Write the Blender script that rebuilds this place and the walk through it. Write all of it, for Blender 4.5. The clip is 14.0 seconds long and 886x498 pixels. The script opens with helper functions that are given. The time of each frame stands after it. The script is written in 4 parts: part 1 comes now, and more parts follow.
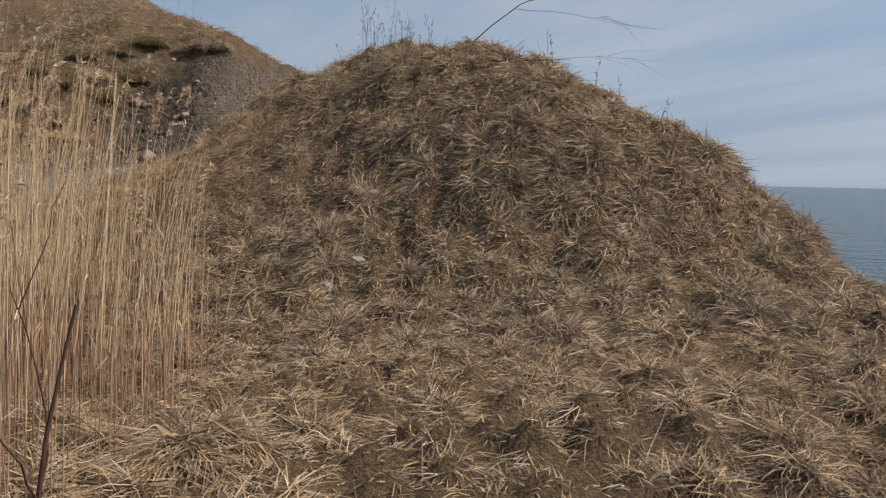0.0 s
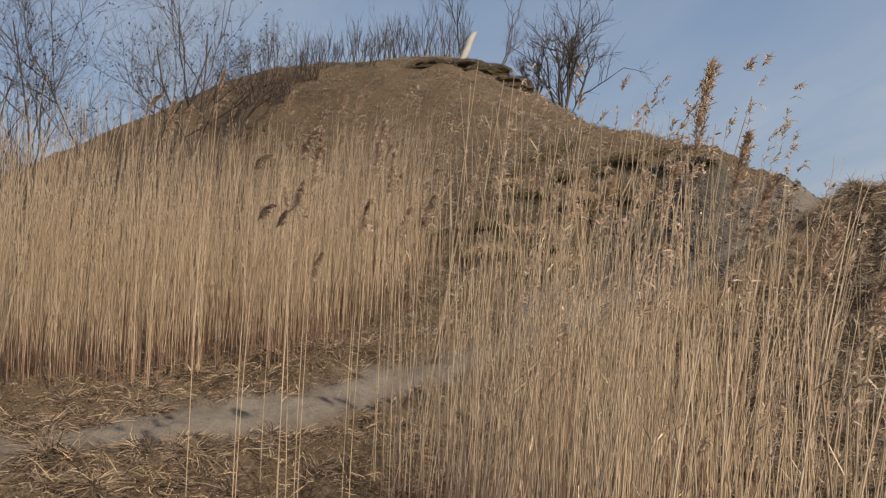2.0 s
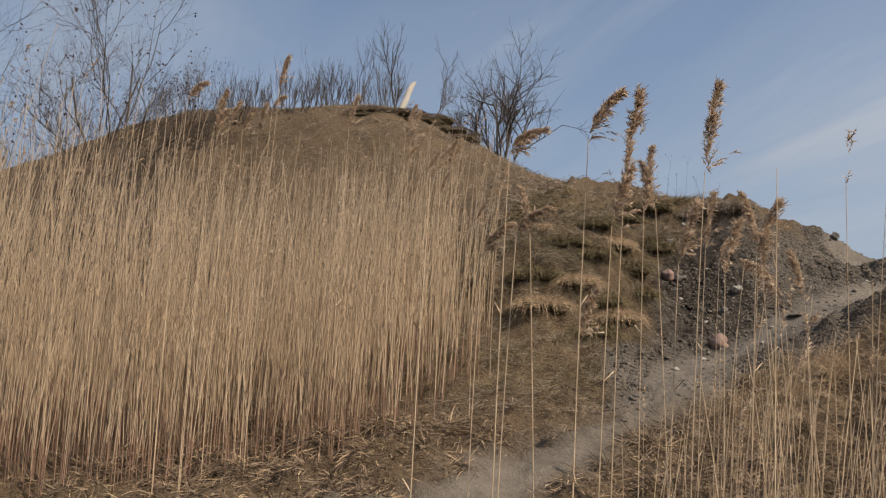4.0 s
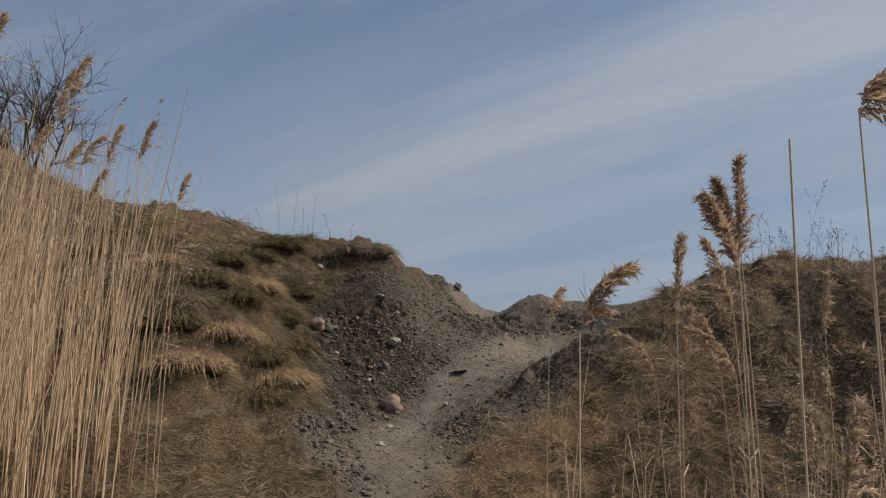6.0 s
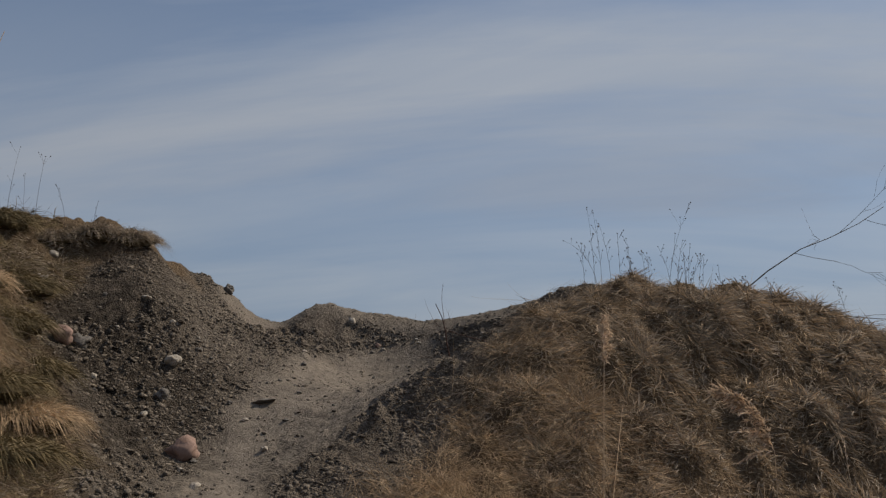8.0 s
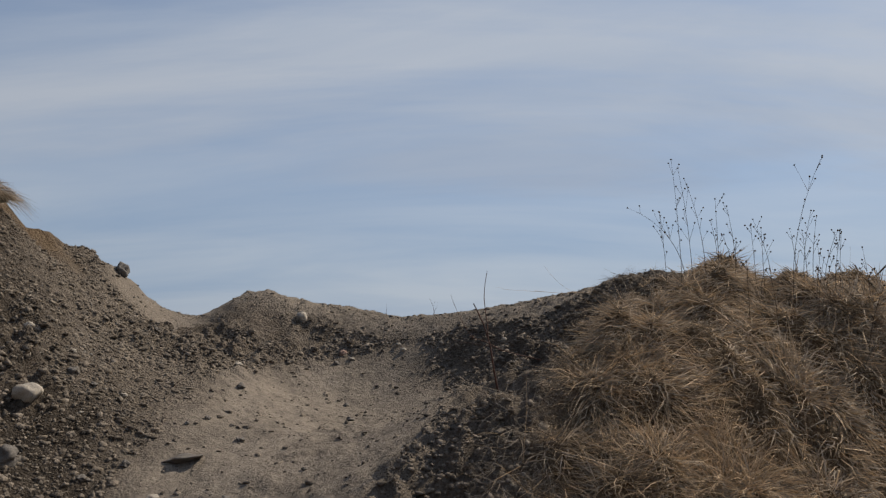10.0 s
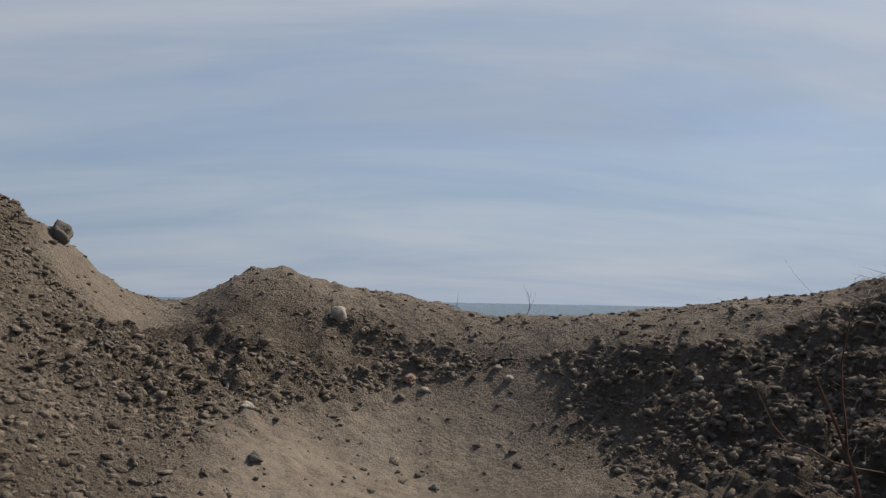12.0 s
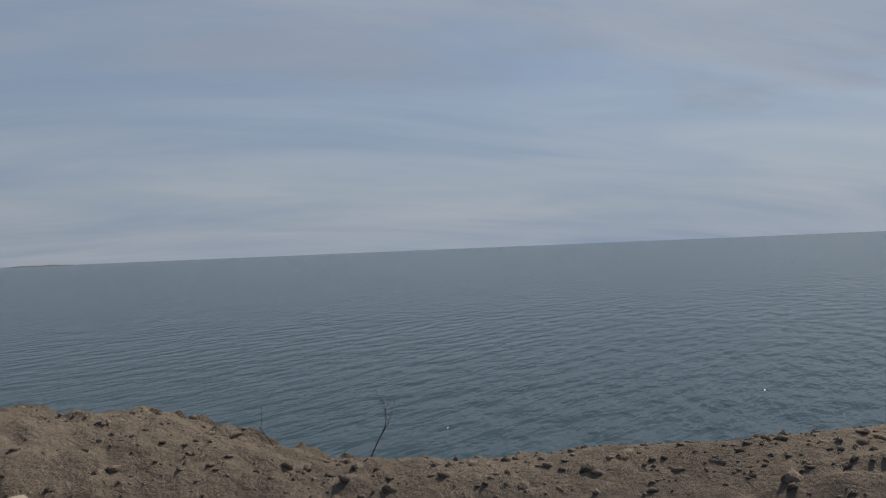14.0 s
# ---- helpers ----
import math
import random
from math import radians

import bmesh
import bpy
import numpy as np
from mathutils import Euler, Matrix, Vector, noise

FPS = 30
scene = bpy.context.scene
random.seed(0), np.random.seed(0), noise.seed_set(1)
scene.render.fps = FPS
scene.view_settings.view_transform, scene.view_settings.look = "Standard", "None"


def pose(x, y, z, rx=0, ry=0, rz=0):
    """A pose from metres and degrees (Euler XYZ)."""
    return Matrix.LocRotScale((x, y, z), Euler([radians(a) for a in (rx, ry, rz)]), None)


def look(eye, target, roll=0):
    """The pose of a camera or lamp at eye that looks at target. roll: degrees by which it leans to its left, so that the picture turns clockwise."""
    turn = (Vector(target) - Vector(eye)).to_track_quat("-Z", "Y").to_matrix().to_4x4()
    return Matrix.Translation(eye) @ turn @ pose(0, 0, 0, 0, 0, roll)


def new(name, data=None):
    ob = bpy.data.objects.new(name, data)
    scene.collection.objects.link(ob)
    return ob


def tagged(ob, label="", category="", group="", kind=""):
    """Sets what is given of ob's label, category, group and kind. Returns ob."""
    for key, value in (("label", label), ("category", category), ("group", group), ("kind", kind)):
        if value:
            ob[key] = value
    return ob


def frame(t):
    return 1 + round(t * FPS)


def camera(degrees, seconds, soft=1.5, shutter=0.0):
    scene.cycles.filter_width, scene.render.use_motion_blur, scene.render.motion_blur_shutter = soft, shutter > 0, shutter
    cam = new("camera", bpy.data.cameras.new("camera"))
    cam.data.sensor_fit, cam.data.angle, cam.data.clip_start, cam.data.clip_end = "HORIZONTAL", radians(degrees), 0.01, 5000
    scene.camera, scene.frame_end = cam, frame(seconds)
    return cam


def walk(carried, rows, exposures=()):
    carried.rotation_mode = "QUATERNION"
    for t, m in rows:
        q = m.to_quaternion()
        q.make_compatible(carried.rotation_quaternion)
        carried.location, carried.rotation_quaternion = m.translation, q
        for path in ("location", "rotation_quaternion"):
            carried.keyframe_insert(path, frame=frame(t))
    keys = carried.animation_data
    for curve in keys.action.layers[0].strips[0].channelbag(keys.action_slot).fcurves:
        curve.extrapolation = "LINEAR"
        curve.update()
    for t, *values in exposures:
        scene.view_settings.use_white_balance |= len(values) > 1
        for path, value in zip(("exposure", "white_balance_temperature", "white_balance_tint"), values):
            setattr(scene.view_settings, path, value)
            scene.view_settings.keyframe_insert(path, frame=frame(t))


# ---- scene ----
# ---- camera and walk ----
cam = camera(59.5, 14.0, soft=1.3)
ROWS = (
    (0, 0.000, 0.000, 1.500, 0.10, -5.15, -1.11),
    (0.5, -0.430, 0.264, 1.577, 18.14, -5.22, -1.22),
    (1, -0.950, 0.499, 1.670, 23.18, 0.42, -1.09),
    (1.5, -1.521, 0.701, 1.704, 24.84, 1.65, -1.21),
    (2, -2.070, 1.015, 1.768, 27.43, 2.05, -1.31),
    (4.5, -5.136, 2.249, 1.671, 12.33, 7.58, -1.38),
    (5, -5.555, 2.754, 1.758, 4.05, 8.06, -0.86),
    (5.5, -5.905, 3.254, 1.874, -3.41, 9.87, 1.32),
    (6, -6.356, 3.688, 1.953, -16.23, 9.91, 0.34),
    (6.5, -6.678, 4.202, 2.068, -24.32, 18.25, -0.94),
    (7, -6.929, 4.701, 2.082, -33.50, 15.02, 0.28),
    (7.5, -7.026, 5.239, 2.144, -37.13, 11.16, 0.18),
    (10, -5.893, 8.258, 2.634, -46.99, 8.03, 0.41),
    (10.5, -5.631, 8.907, 2.718, -47.11, 6.67, 0.08),
    (11, -5.325, 9.400, 2.808, -47.21, 5.47, -0.35),
    (11.5, -5.023, 9.965, 2.937, -47.46, 5.02, -0.69),
    (12, -4.717, 10.402, 3.080, -48.74, 3.86, -1.08),
    (12.5, -4.308, 10.734, 3.230, -51.99, 3.73, 0.85),
    (13, -3.920, 11.089, 3.363, -60.73, 2.38, 1.95),
    (13.5, -3.421, 11.364, 3.464, -60.58, 2.51, 2.19),
    (14, -3.136, 11.638, 3.683, -62.01, -0.06, 2.39),
)
walk(cam, [(t, pose(x, y, z, 90 + p, r, w)) for t, x, y, z, w, p, r in ROWS],
     exposures=((0, 0.15), (0.5, 0.25), (1.0, 0.28), (1.5, 0.3), (2.0, 0.1), (4.5, 0.1), (5.5, -0.1), (6.5, -0.3), (7.5, -0.42), (10.0, -0.03), (12.0, -0.04), (13.0, -0.08), (13.5, -0.14), (14.0, -0.38)))

# ---- world, sun ----
SUN_AZIMUTH, SUN_HEIGHT = 106.0, 46.0      # degrees clockwise from the first view, and above the horizon


def build_world():
    w = bpy.data.worlds.new("sky")
    scene.world = w
    w.use_nodes = True
    t = w.node_tree
    t.nodes.clear()
    n = t.nodes.new
    out, bg, sky = n("ShaderNodeOutputWorld"), n("ShaderNodeBackground"), n("ShaderNodeTexSky")
    sky.sky_type, sky.sun_disc = "NISHITA", False
    sky.sun_elevation, sky.sun_rotation = radians(SUN_HEIGHT), radians(SUN_AZIMUTH)
    sky.air_density, sky.dust_density, sky.ozone_density = 1.0, 0.4, 2.5
    co = n("ShaderNodeTexCoord")
    sep = n("ShaderNodeSeparateXYZ")
    t.links.new(co.outputs["Generated"], sep.inputs[0])
    # cloud sheet: directions laid onto a flat layer overhead
    add = n("ShaderNodeMath")
    add.operation, add.inputs[1].default_value = "ADD", 0.24
    t.links.new(sep.outputs["Z"], add.inputs[0])
    mx = n("ShaderNodeMath")
    mx.operation, mx.inputs[1].default_value = "MAXIMUM", 0.05
    t.links.new(add.outputs[0], mx.inputs[0])
    dv = n("ShaderNodeVectorMath")
    dv.operation = "DIVIDE"
    t.links.new(co.outputs["Generated"], dv.inputs[0])
    t.links.new(mx.outputs[0], dv.inputs[1])
    mp = n("ShaderNodeMapping")
    mp.vector_type = "TEXTURE"
    mp.inputs["Rotation"].default_value = (0, 0, radians(-48))
    mp.inputs["Scale"].default_value = (2.6, 0.8, 1.0)
    mp.inputs["Location"].default_value = (0.5, 0.56, 0.0)
    t.links.new(dv.outputs[0], mp.inputs[0])
    no = n("ShaderNodeTexNoise")
    no.inputs["Scale"].default_value, no.inputs["Detail"].default_value, no.inputs["Roughness"].default_value = 0.9, 9, 0.6
    no.inputs["Distortion"].default_value = 0.35
    t.links.new(mp.outputs[0], no.inputs["Vector"])
    rp = n("ShaderNodeValToRGB")
    rp.color_ramp.elements[0].position, rp.color_ramp.elements[1].position = 0.4, 0.64
    rp.color_ramp.elements[0].color, rp.color_ramp.elements[1].color = (0.2, 0.2, 0.2, 1), (1.0, 1.0, 1.0, 1)
    t.links.new(no.outputs[0], rp.inputs[0])
    haze = n("ShaderNodeMapRange")        # thicker veil towards the horizon
    haze.inputs[1].default_value, haze.inputs[2].default_value = 0.0, 0.5
    haze.inputs[3].default_value, haze.inputs[4].default_value = 1.0, 0.25
    t.links.new(sep.outputs["Z"], haze.inputs[0])
    veil = n("ShaderNodeMath")
    veil.operation = "MAXIMUM"
    t.links.new(rp.outputs[0], veil.inputs[0])
    t.links.new(haze.outputs[0], veil.inputs[1])
    cloud = n("ShaderNodeMix")
    cloud.data_type = "RGBA"
    t.links.new(veil.outputs[0], cloud.inputs[0])
    t.links.new(sky.outputs[0], cloud.inputs[6])
    fine = n("ShaderNodeTexNoise")         # bands of thicker and thinner veil
    fine.inputs["Scale"].default_value, fine.inputs["Detail"].default_value, fine.inputs["Roughness"].default_value = 1.7, 7, 0.55
    fine.inputs["Distortion"].default_value = 0.5
    t.links.new(mp.outputs[0], fine.inputs["Vector"])
    tone = n("ShaderNodeValToRGB")
    tone.color_ramp.elements[0].position, tone.color_ramp.elements[1].position = 0.33, 0.66
    tone.color_ramp.elements[0].color, tone.color_ramp.elements[1].color = CLOUD_THIN, CLOUD
    t.links.new(fine.outputs[0], tone.inputs[0])
    gain = n("ShaderNodeVectorMath")
    gain.operation = "SCALE"
    toward, lit = n("ShaderNodeVectorMath"), n("ShaderNodeMapRange")     # the veil is brighter towards the sun
    toward.operation = "DOT_PRODUCT"
    az, el = radians(SUN_AZIMUTH), radians(SUN_HEIGHT)
    toward.inputs[1].default_value = (math.sin(az) * math.cos(el), math.cos(az) * math.cos(el), math.sin(el))
    lit.inputs[1].default_value, lit.inputs[2].default_value, lit.inputs[3].default_value, lit.inputs[4].default_value = -0.2, 0.85, 8.6, 11.1
    t.links.new(co.outputs["Generated"], toward.inputs[0])
    t.links.new(toward.outputs["Value"], lit.inputs[0])
    t.links.new(lit.outputs[0], gain.inputs[3])
    t.links.new(tone.outputs[0], gain.inputs[0])
    t.links.new(gain.outputs[0], cloud.inputs[7])
    t.links.new(cloud.outputs[2], bg.inputs[0])
    bg.inputs[1].default_value = SKY_STRENGTH
    t.links.new(bg.outputs[0], out.inputs[0])


CLOUD, CLOUD_THIN, SKY_STRENGTH = (0.43, 0.475, 0.55, 1), (0.3, 0.375, 0.5, 1), 0.1
build_world()
sun = new("sun", bpy.data.lights.new("sun", "SUN"))
sun.data.energy, sun.data.angle, sun.data.color = 5.0, radians(1.2), (1.0, 0.87, 0.7)
a, e = radians(SUN_AZIMUTH), radians(SUN_HEIGHT)
sun.matrix_world = look((0, 0, 40), Vector((0, 0, 40)) - Vector((math.sin(a) * math.cos(e), math.cos(a) * math.cos(e), math.sin(e))))


# ---- materials ----
def material(name, stops, scale=8.0, rough=0.9, bump=0.0, bump_scale=40.0, random_by="", spread=0.25, coord="Object", spec=0.2, stretch=(1, 1, 1), sheer=0.0):
    """Noise between the colours of stops, at two sizes, with bump; random_by 'island' or 'object' varies the brightness."""
    m = bpy.data.materials.new(name)
    m.use_nodes = True
    t = m.node_tree
    n, ln = t.nodes.new, t.links.new
    b = t.nodes["Principled BSDF"]
    b.inputs["Roughness"].default_value = rough
    b.inputs["Specular IOR Level"].default_value = spec
    co, mp = n("ShaderNodeTexCoord"), n("ShaderNodeMapping")
    mp.inputs["Scale"].default_value = stretch
    ln(co.outputs[coord], mp.inputs[0])
    no = n("ShaderNodeTexNoise")
    no.inputs["Scale"].default_value, no.inputs["Detail"].default_value, no.inputs["Roughness"].default_value = scale, 8, 0.65
    ln(mp.outputs[0], no.inputs["Vector"])
    rp = n("ShaderNodeValToRGB")
    els = rp.color_ramp.elements
    for i, c in enumerate(stops):
        p = 0.3 + 0.4 * i / max(1, len(stops) - 1)
        el = els[i] if i < 2 else els.new(p)
        el.position, el.color = p, (*c, 1)
    ln(no.outputs[0], rp.inputs[0])
    col = rp.outputs[0]
    if random_by:
        src = n("ShaderNodeNewGeometry").outputs["Random Per Island"] if random_by == "island" else n("ShaderNodeObjectInfo").outputs["Random"]
        mr = n("ShaderNodeMapRange")
        mr.inputs[3].default_value, mr.inputs[4].default_value = 1 - spread, 1 + spread
        ln(src, mr.inputs[0])
        hs = n("ShaderNodeHueSaturation")
        ln(mr.outputs[0], hs.inputs["Value"])
        ln(col, hs.inputs["Color"])
        col = hs.outputs[0]
    ln(col, b.inputs["Base Color"])
    if bump:
        nb, bp = n("ShaderNodeTexNoise"), n("ShaderNodeBump")
        nb.inputs["Scale"].default_value, nb.inputs["Detail"].default_value = bump_scale, 6
        ln(mp.outputs[0], nb.inputs["Vector"])
        bp.inputs["Strength"].default_value, bp.inputs["Distance"].default_value = bump, 0.02
        ln(nb.outputs[0], bp.inputs["Height"])
        ln(bp.outputs[0], b.inputs["Normal"])
    if sheer:                              # thin dry tissue lets some light through
        tr, ms = n("ShaderNodeBsdfTranslucent"), n("ShaderNodeMixShader")
        ms.inputs[0].default_value = sheer
        ln(col, tr.inputs[0])
        ln(b.outputs[0], ms.inputs[1])
        ln(tr.outputs[0], ms.inputs[2])
        ln(ms.outputs[0], t.nodes["Material Output"].inputs[0])
    return m


def ground_material():
    """Thatch, gravelly soil and trodden dust, mixed by the two zone attributes of the ground."""
    m = bpy.data.materials.new("ground")
    m.use_nodes = True
    t = m.node_tree
    n, ln = t.nodes.new, t.links.new
    b = t.nodes["Principled BSDF"]
    b.inputs["Roughness"].default_value, b.inputs["Specular IOR Level"].default_value = 0.95, 0.1
    co = n("ShaderNodeTexCoord")

    def noise_of(scale, detail=8, rough=0.65, vec=None):
        k = n("ShaderNodeTexNoise")
        k.inputs["Scale"].default_value, k.inputs["Detail"].default_value, k.inputs["Roughness"].default_value = scale, detail, rough
        ln(vec or co.outputs["Object"], k.inputs["Vector"])
        return k.outputs[0]

    def ramp(src, stops):
        rp = n("ShaderNodeValToRGB")
        els = rp.color_ramp.elements
        for i, (p, c) in enumerate(stops):
            el = els[i] if i < 2 else els.new(p)
            el.position, el.color = p, (*c, 1)
        ln(src, rp.inputs[0])
        return rp.outputs[0]

    def mix(fac, u, v, mode="MIX"):
        k = n("ShaderNodeMix")
        k.data_type, k.blend_type = "RGBA", mode
        for s, i in ((fac, 0), (u, 6), (v, 7)):
            if isinstance(s, float):
                k.inputs[i].default_value = s
            else:
                ln(s, k.inputs[i])
        return k.outputs[2]

    def attr(name):
        k = n("ShaderNodeAttribute")
        k.attribute_name = name
        return k.outputs["Fac"]

    fibre = n("ShaderNodeMapping")
    fibre.inputs["Scale"].default_value = (1.0, 2.2, 2.2)
    ln(co.outputs["Object"], fibre.inputs[0])
    thatch = ramp(noise_of(26.0, 8, 0.7, fibre.outputs[0]), ((0.32, (0.045, 0.03, 0.02)), (0.5, (0.15, 0.106, 0.07)), (0.66, (0.33, 0.25, 0.17))))
    thatch = mix(0.5, thatch, ramp(noise_of(0.7, 4), ((0.35, (0.085, 0.06, 0.034)), (0.65, (0.2, 0.14, 0.084)))))
    soil = ramp(noise_of(14.0), ((0.3, (0.05, 0.041, 0.034)), (0.5, (0.13, 0.108, 0.088)), (0.72, (0.25, 0.21, 0.172))))
    soil = mix(0.45, soil, ramp(noise_of(1.6, 5), ((0.35, (0.08, 0.067, 0.054)), (0.65, (0.19, 0.158, 0.128)))))
    vo = n("ShaderNodeTexVoronoi")
    vo.inputs["Scale"].default_value = 55.0
    ln(co.outputs["Object"], vo.inputs["Vector"])
    sep = n("ShaderNodeSeparateColor")
    ln(vo.outputs["Color"], sep.inputs[0])
    pebble = ramp(sep.outputs[0], ((0.9, (0, 0, 0)), (0.94, (1, 1, 1))))
    near = ramp(vo.outputs["Distance"], ((0.32, (1, 1, 1)), (0.42, (0, 0, 0))))
    mul = mix(1.0, pebble, near, "MULTIPLY")
    stone = ramp(sep.outputs[1], ((0.0, (0.1, 0.088, 0.078)), (1.0, (0.26, 0.235, 0.205))))
    soil = mix(mul, soil, stone)
    # darker soil: loose gravel on the slopes, painted shade on the rim wall
    soil = mix(attr("gravel"), soil, mix(1.0, soil, ramp(noise_of(7.0, 5), ((0.35, (0.28, 0.28, 0.285)), (0.7, (0.74, 0.73, 0.72)))), "MULTIPLY"))
    dust = ramp(noise_of(22.0, 6, 0.6), ((0.3, (0.1, 0.086, 0.071)), (0.7, (0.24, 0.206, 0.172))))
    dust = mix(0.5, dust, ramp(noise_of(2.2, 4), ((0.35, (0.105, 0.09, 0.074)), (0.65, (0.225, 0.192, 0.158)))))
    col = mix(attr("soil"), thatch, soil)
    col = mix(attr("dust"), col, dust)
    ln(col, b.inputs["Base Color"])
    bp = n("ShaderNodeBump")
    bp.inputs["Strength"].default_value, bp.inputs["Distance"].default_value = 1.0, 0.045
    crumb = None
    for size, share in ((24.0, 0.5), (62.0, 0.4), (140.0, 0.15)):
        vb, mu = n("ShaderNodeTexVoronoi"), n("ShaderNodeMath")
        vb.inputs["Scale"].default_value, mu.inputs[1].default_value, mu.operation = size, -share, "MULTIPLY"
        ln(co.outputs["Object"], vb.inputs["Vector"])
        ln(vb.outputs["Distance"], mu.inputs[0])
        ad = n("ShaderNodeMath")
        ln(mu.outputs[0], ad.inputs[0])
        ln(crumb or noise_of(38.0, 10, 0.75), ad.inputs[1])
        crumb = ad.outputs[0]
    ln(crumb, bp.inputs["Height"])
    calm = n("ShaderNodeMapRange")
    calm.inputs[3].default_value, calm.inputs[4].default_value = 1.0, 0.4
    ln(attr("dust"), calm.inputs[0])
    ln(calm.outputs[0], bp.inputs["Strength"])
    ln(bp.outputs[0], b.inputs["Normal"])
    return m


def water_material():
    m = bpy.data.materials.new("sea_water")
    m.use_nodes = True
    t = m.node_tree
    n, ln = t.nodes.new, t.links.new
    b = t.nodes["Principled BSDF"]
    b.inputs["Base Color"].default_value = (0.04, 0.07, 0.088, 1)
    b.inputs["Roughness"].default_value, b.inputs["IOR"].default_value = 0.16, 1.33
    b.inputs["Specular IOR Level"].default_value = 0.12
    co, mp = n("ShaderNodeTexCoord"), n("ShaderNodeMapping")
    mp.inputs["Rotation"].default_value = (0, 0, radians(28))
    mp.inputs["Scale"].default_value = (0.42, 1.0, 1)
    ln(co.outputs["Object"], mp.inputs[0])
    last = None
    for scale, dist, strength in ((0.1, 0.9, 0.5), (0.8, 0.6, 1.0), (3.0, 0.1, 1.0)):
        k, bp = n("ShaderNodeTexNoise"), n("ShaderNodeBump")
        k.inputs["Scale"].default_value, k.inputs["Detail"].default_value = scale, 3
        ln(mp.outputs[0], k.inputs["Vector"])
        bp.inputs["Strength"].default_value, bp.inputs["Distance"].default_value = strength, dist
        ln(k.outputs[0], bp.inputs["Height"])
        if last:
            ln(last, bp.inputs["Normal"])
        last = bp.outputs[0]
    ln(last, b.inputs["Normal"])
    return m


GROUND, WATER = ground_material(), water_material()
REED = material("reed_straw", ((0.4, 0.285, 0.18), (0.55, 0.41, 0.27), (0.65, 0.515, 0.36)), 3.0, 0.55, random_by="island", spread=0.3, spec=0.35)
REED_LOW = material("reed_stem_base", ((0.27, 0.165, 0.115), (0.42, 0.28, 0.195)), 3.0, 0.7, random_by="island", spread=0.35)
PLUME = material("reed_plume", ((0.4, 0.29, 0.2), (0.54, 0.41, 0.29), (0.68, 0.55, 0.42)), 30.0, 0.95, random_by="island", spread=0.4, sheer=0.35)
GRASS = material("dead_grass", ((0.1, 0.074, 0.052), (0.27, 0.219, 0.164), (0.5, 0.415, 0.322)), 5.0, 0.8, random_by="island", spread=0.5, sheer=0.2)
GRASS_PALE = material("dry_grass_pale", ((0.34, 0.24, 0.145), (0.53, 0.4, 0.265)), 2.5, 0.75, random_by="island", spread=0.4, sheer=0.2)
# dark brown: holds the shade of the mound's path side, also colours hill sods
GRASS_DARK = material("dark_dead_grass", ((0.06, 0.042, 0.03), (0.15, 0.108, 0.076), (0.3, 0.225, 0.16)), 5.0, 0.85, random_by="island", spread=0.5, sheer=0.1)
GRASS_GREY = material("withered_grass_grey", ((0.16, 0.13, 0.1), (0.32, 0.265, 0.21)), 2.5, 0.85, random_by="island", spread=0.5)
CLOD = material("soil_clod", ((0.07, 0.059, 0.048), (0.135, 0.114, 0.093), (0.23, 0.195, 0.16)), 30.0, 0.95, 0.6, 120.0, random_by="island", spread=0.3)
PEBBLE = material("pebble", ((0.12, 0.105, 0.09), (0.24, 0.21, 0.18)), 20.0, 0.8, 0.3, 90.0, random_by="island", spread=0.5)
STONE_PALE = material("pale_stone", ((0.27, 0.24, 0.2), (0.42, 0.38, 0.33)), 9.0, 0.85, 0.4, 50.0)
STONE_GREY = material("grey_stone", ((0.09, 0.082, 0.075), (0.18, 0.165, 0.15)), 9.0, 0.85, 0.4, 50.0)
STONE_PINK = material("pink_granite", ((0.22, 0.145, 0.12), (0.32, 0.225, 0.185)), 25.0, 0.8, 0.4, 60.0)
BARK = material("bare_bark", ((0.06, 0.047, 0.038), (0.13, 0.105, 0.085)), 12.0, 0.9, random_by="island", spread=0.25)
BARK_PALE = material("pale_bark", ((0.2, 0.165, 0.13), (0.32, 0.27, 0.215)), 12.0, 0.9, random_by="island", spread=0.25)
TWIG = material("red_brown_twig", ((0.05, 0.028, 0.022), (0.11, 0.06, 0.045)), 14.0, 0.8)
WEED = material("dry_weed", ((0.05, 0.036, 0.026), (0.1, 0.075, 0.055)), 14.0, 0.9)
POST = material("bleached_wood", ((0.46, 0.41, 0.34), (0.62, 0.57, 0.49)), 6.0, 0.85, stretch=(6, 6, 1))
MOSS = material("olive_moss_grass", ((0.08, 0.062, 0.032), (0.16, 0.125, 0.066), (0.27, 0.21, 0.118)), 4.0, 0.9, random_by="island", spread=0.4)


# ---- land shape ----
def lattice(ix, iy, seed):
    k = (ix.astype(np.int64) * 374761393 + iy.astype(np.int64) * 668265263 + seed * 974711) & 0x7FFFFFFF
    k = ((k ^ (k >> 13)) * 1274126177) & 0x7FFFFFFF
    return ((k ^ (k >> 16)) & 0xFFFF) / 65535.0


def value_noise(x, y, seed=0):
    ix, iy = np.floor(x), np.floor(y)
    u, v = x - ix, y - iy
    u, v = u * u * (3 - 2 * u), v * v * (3 - 2 * v)
    c = [lattice(ix + i, iy + j, seed) for j in (0, 1) for i in (0, 1)]
    return (c[0] * (1 - u) + c[1] * u) * (1 - v) + (c[2] * (1 - u) + c[3] * u) * v - 0.5


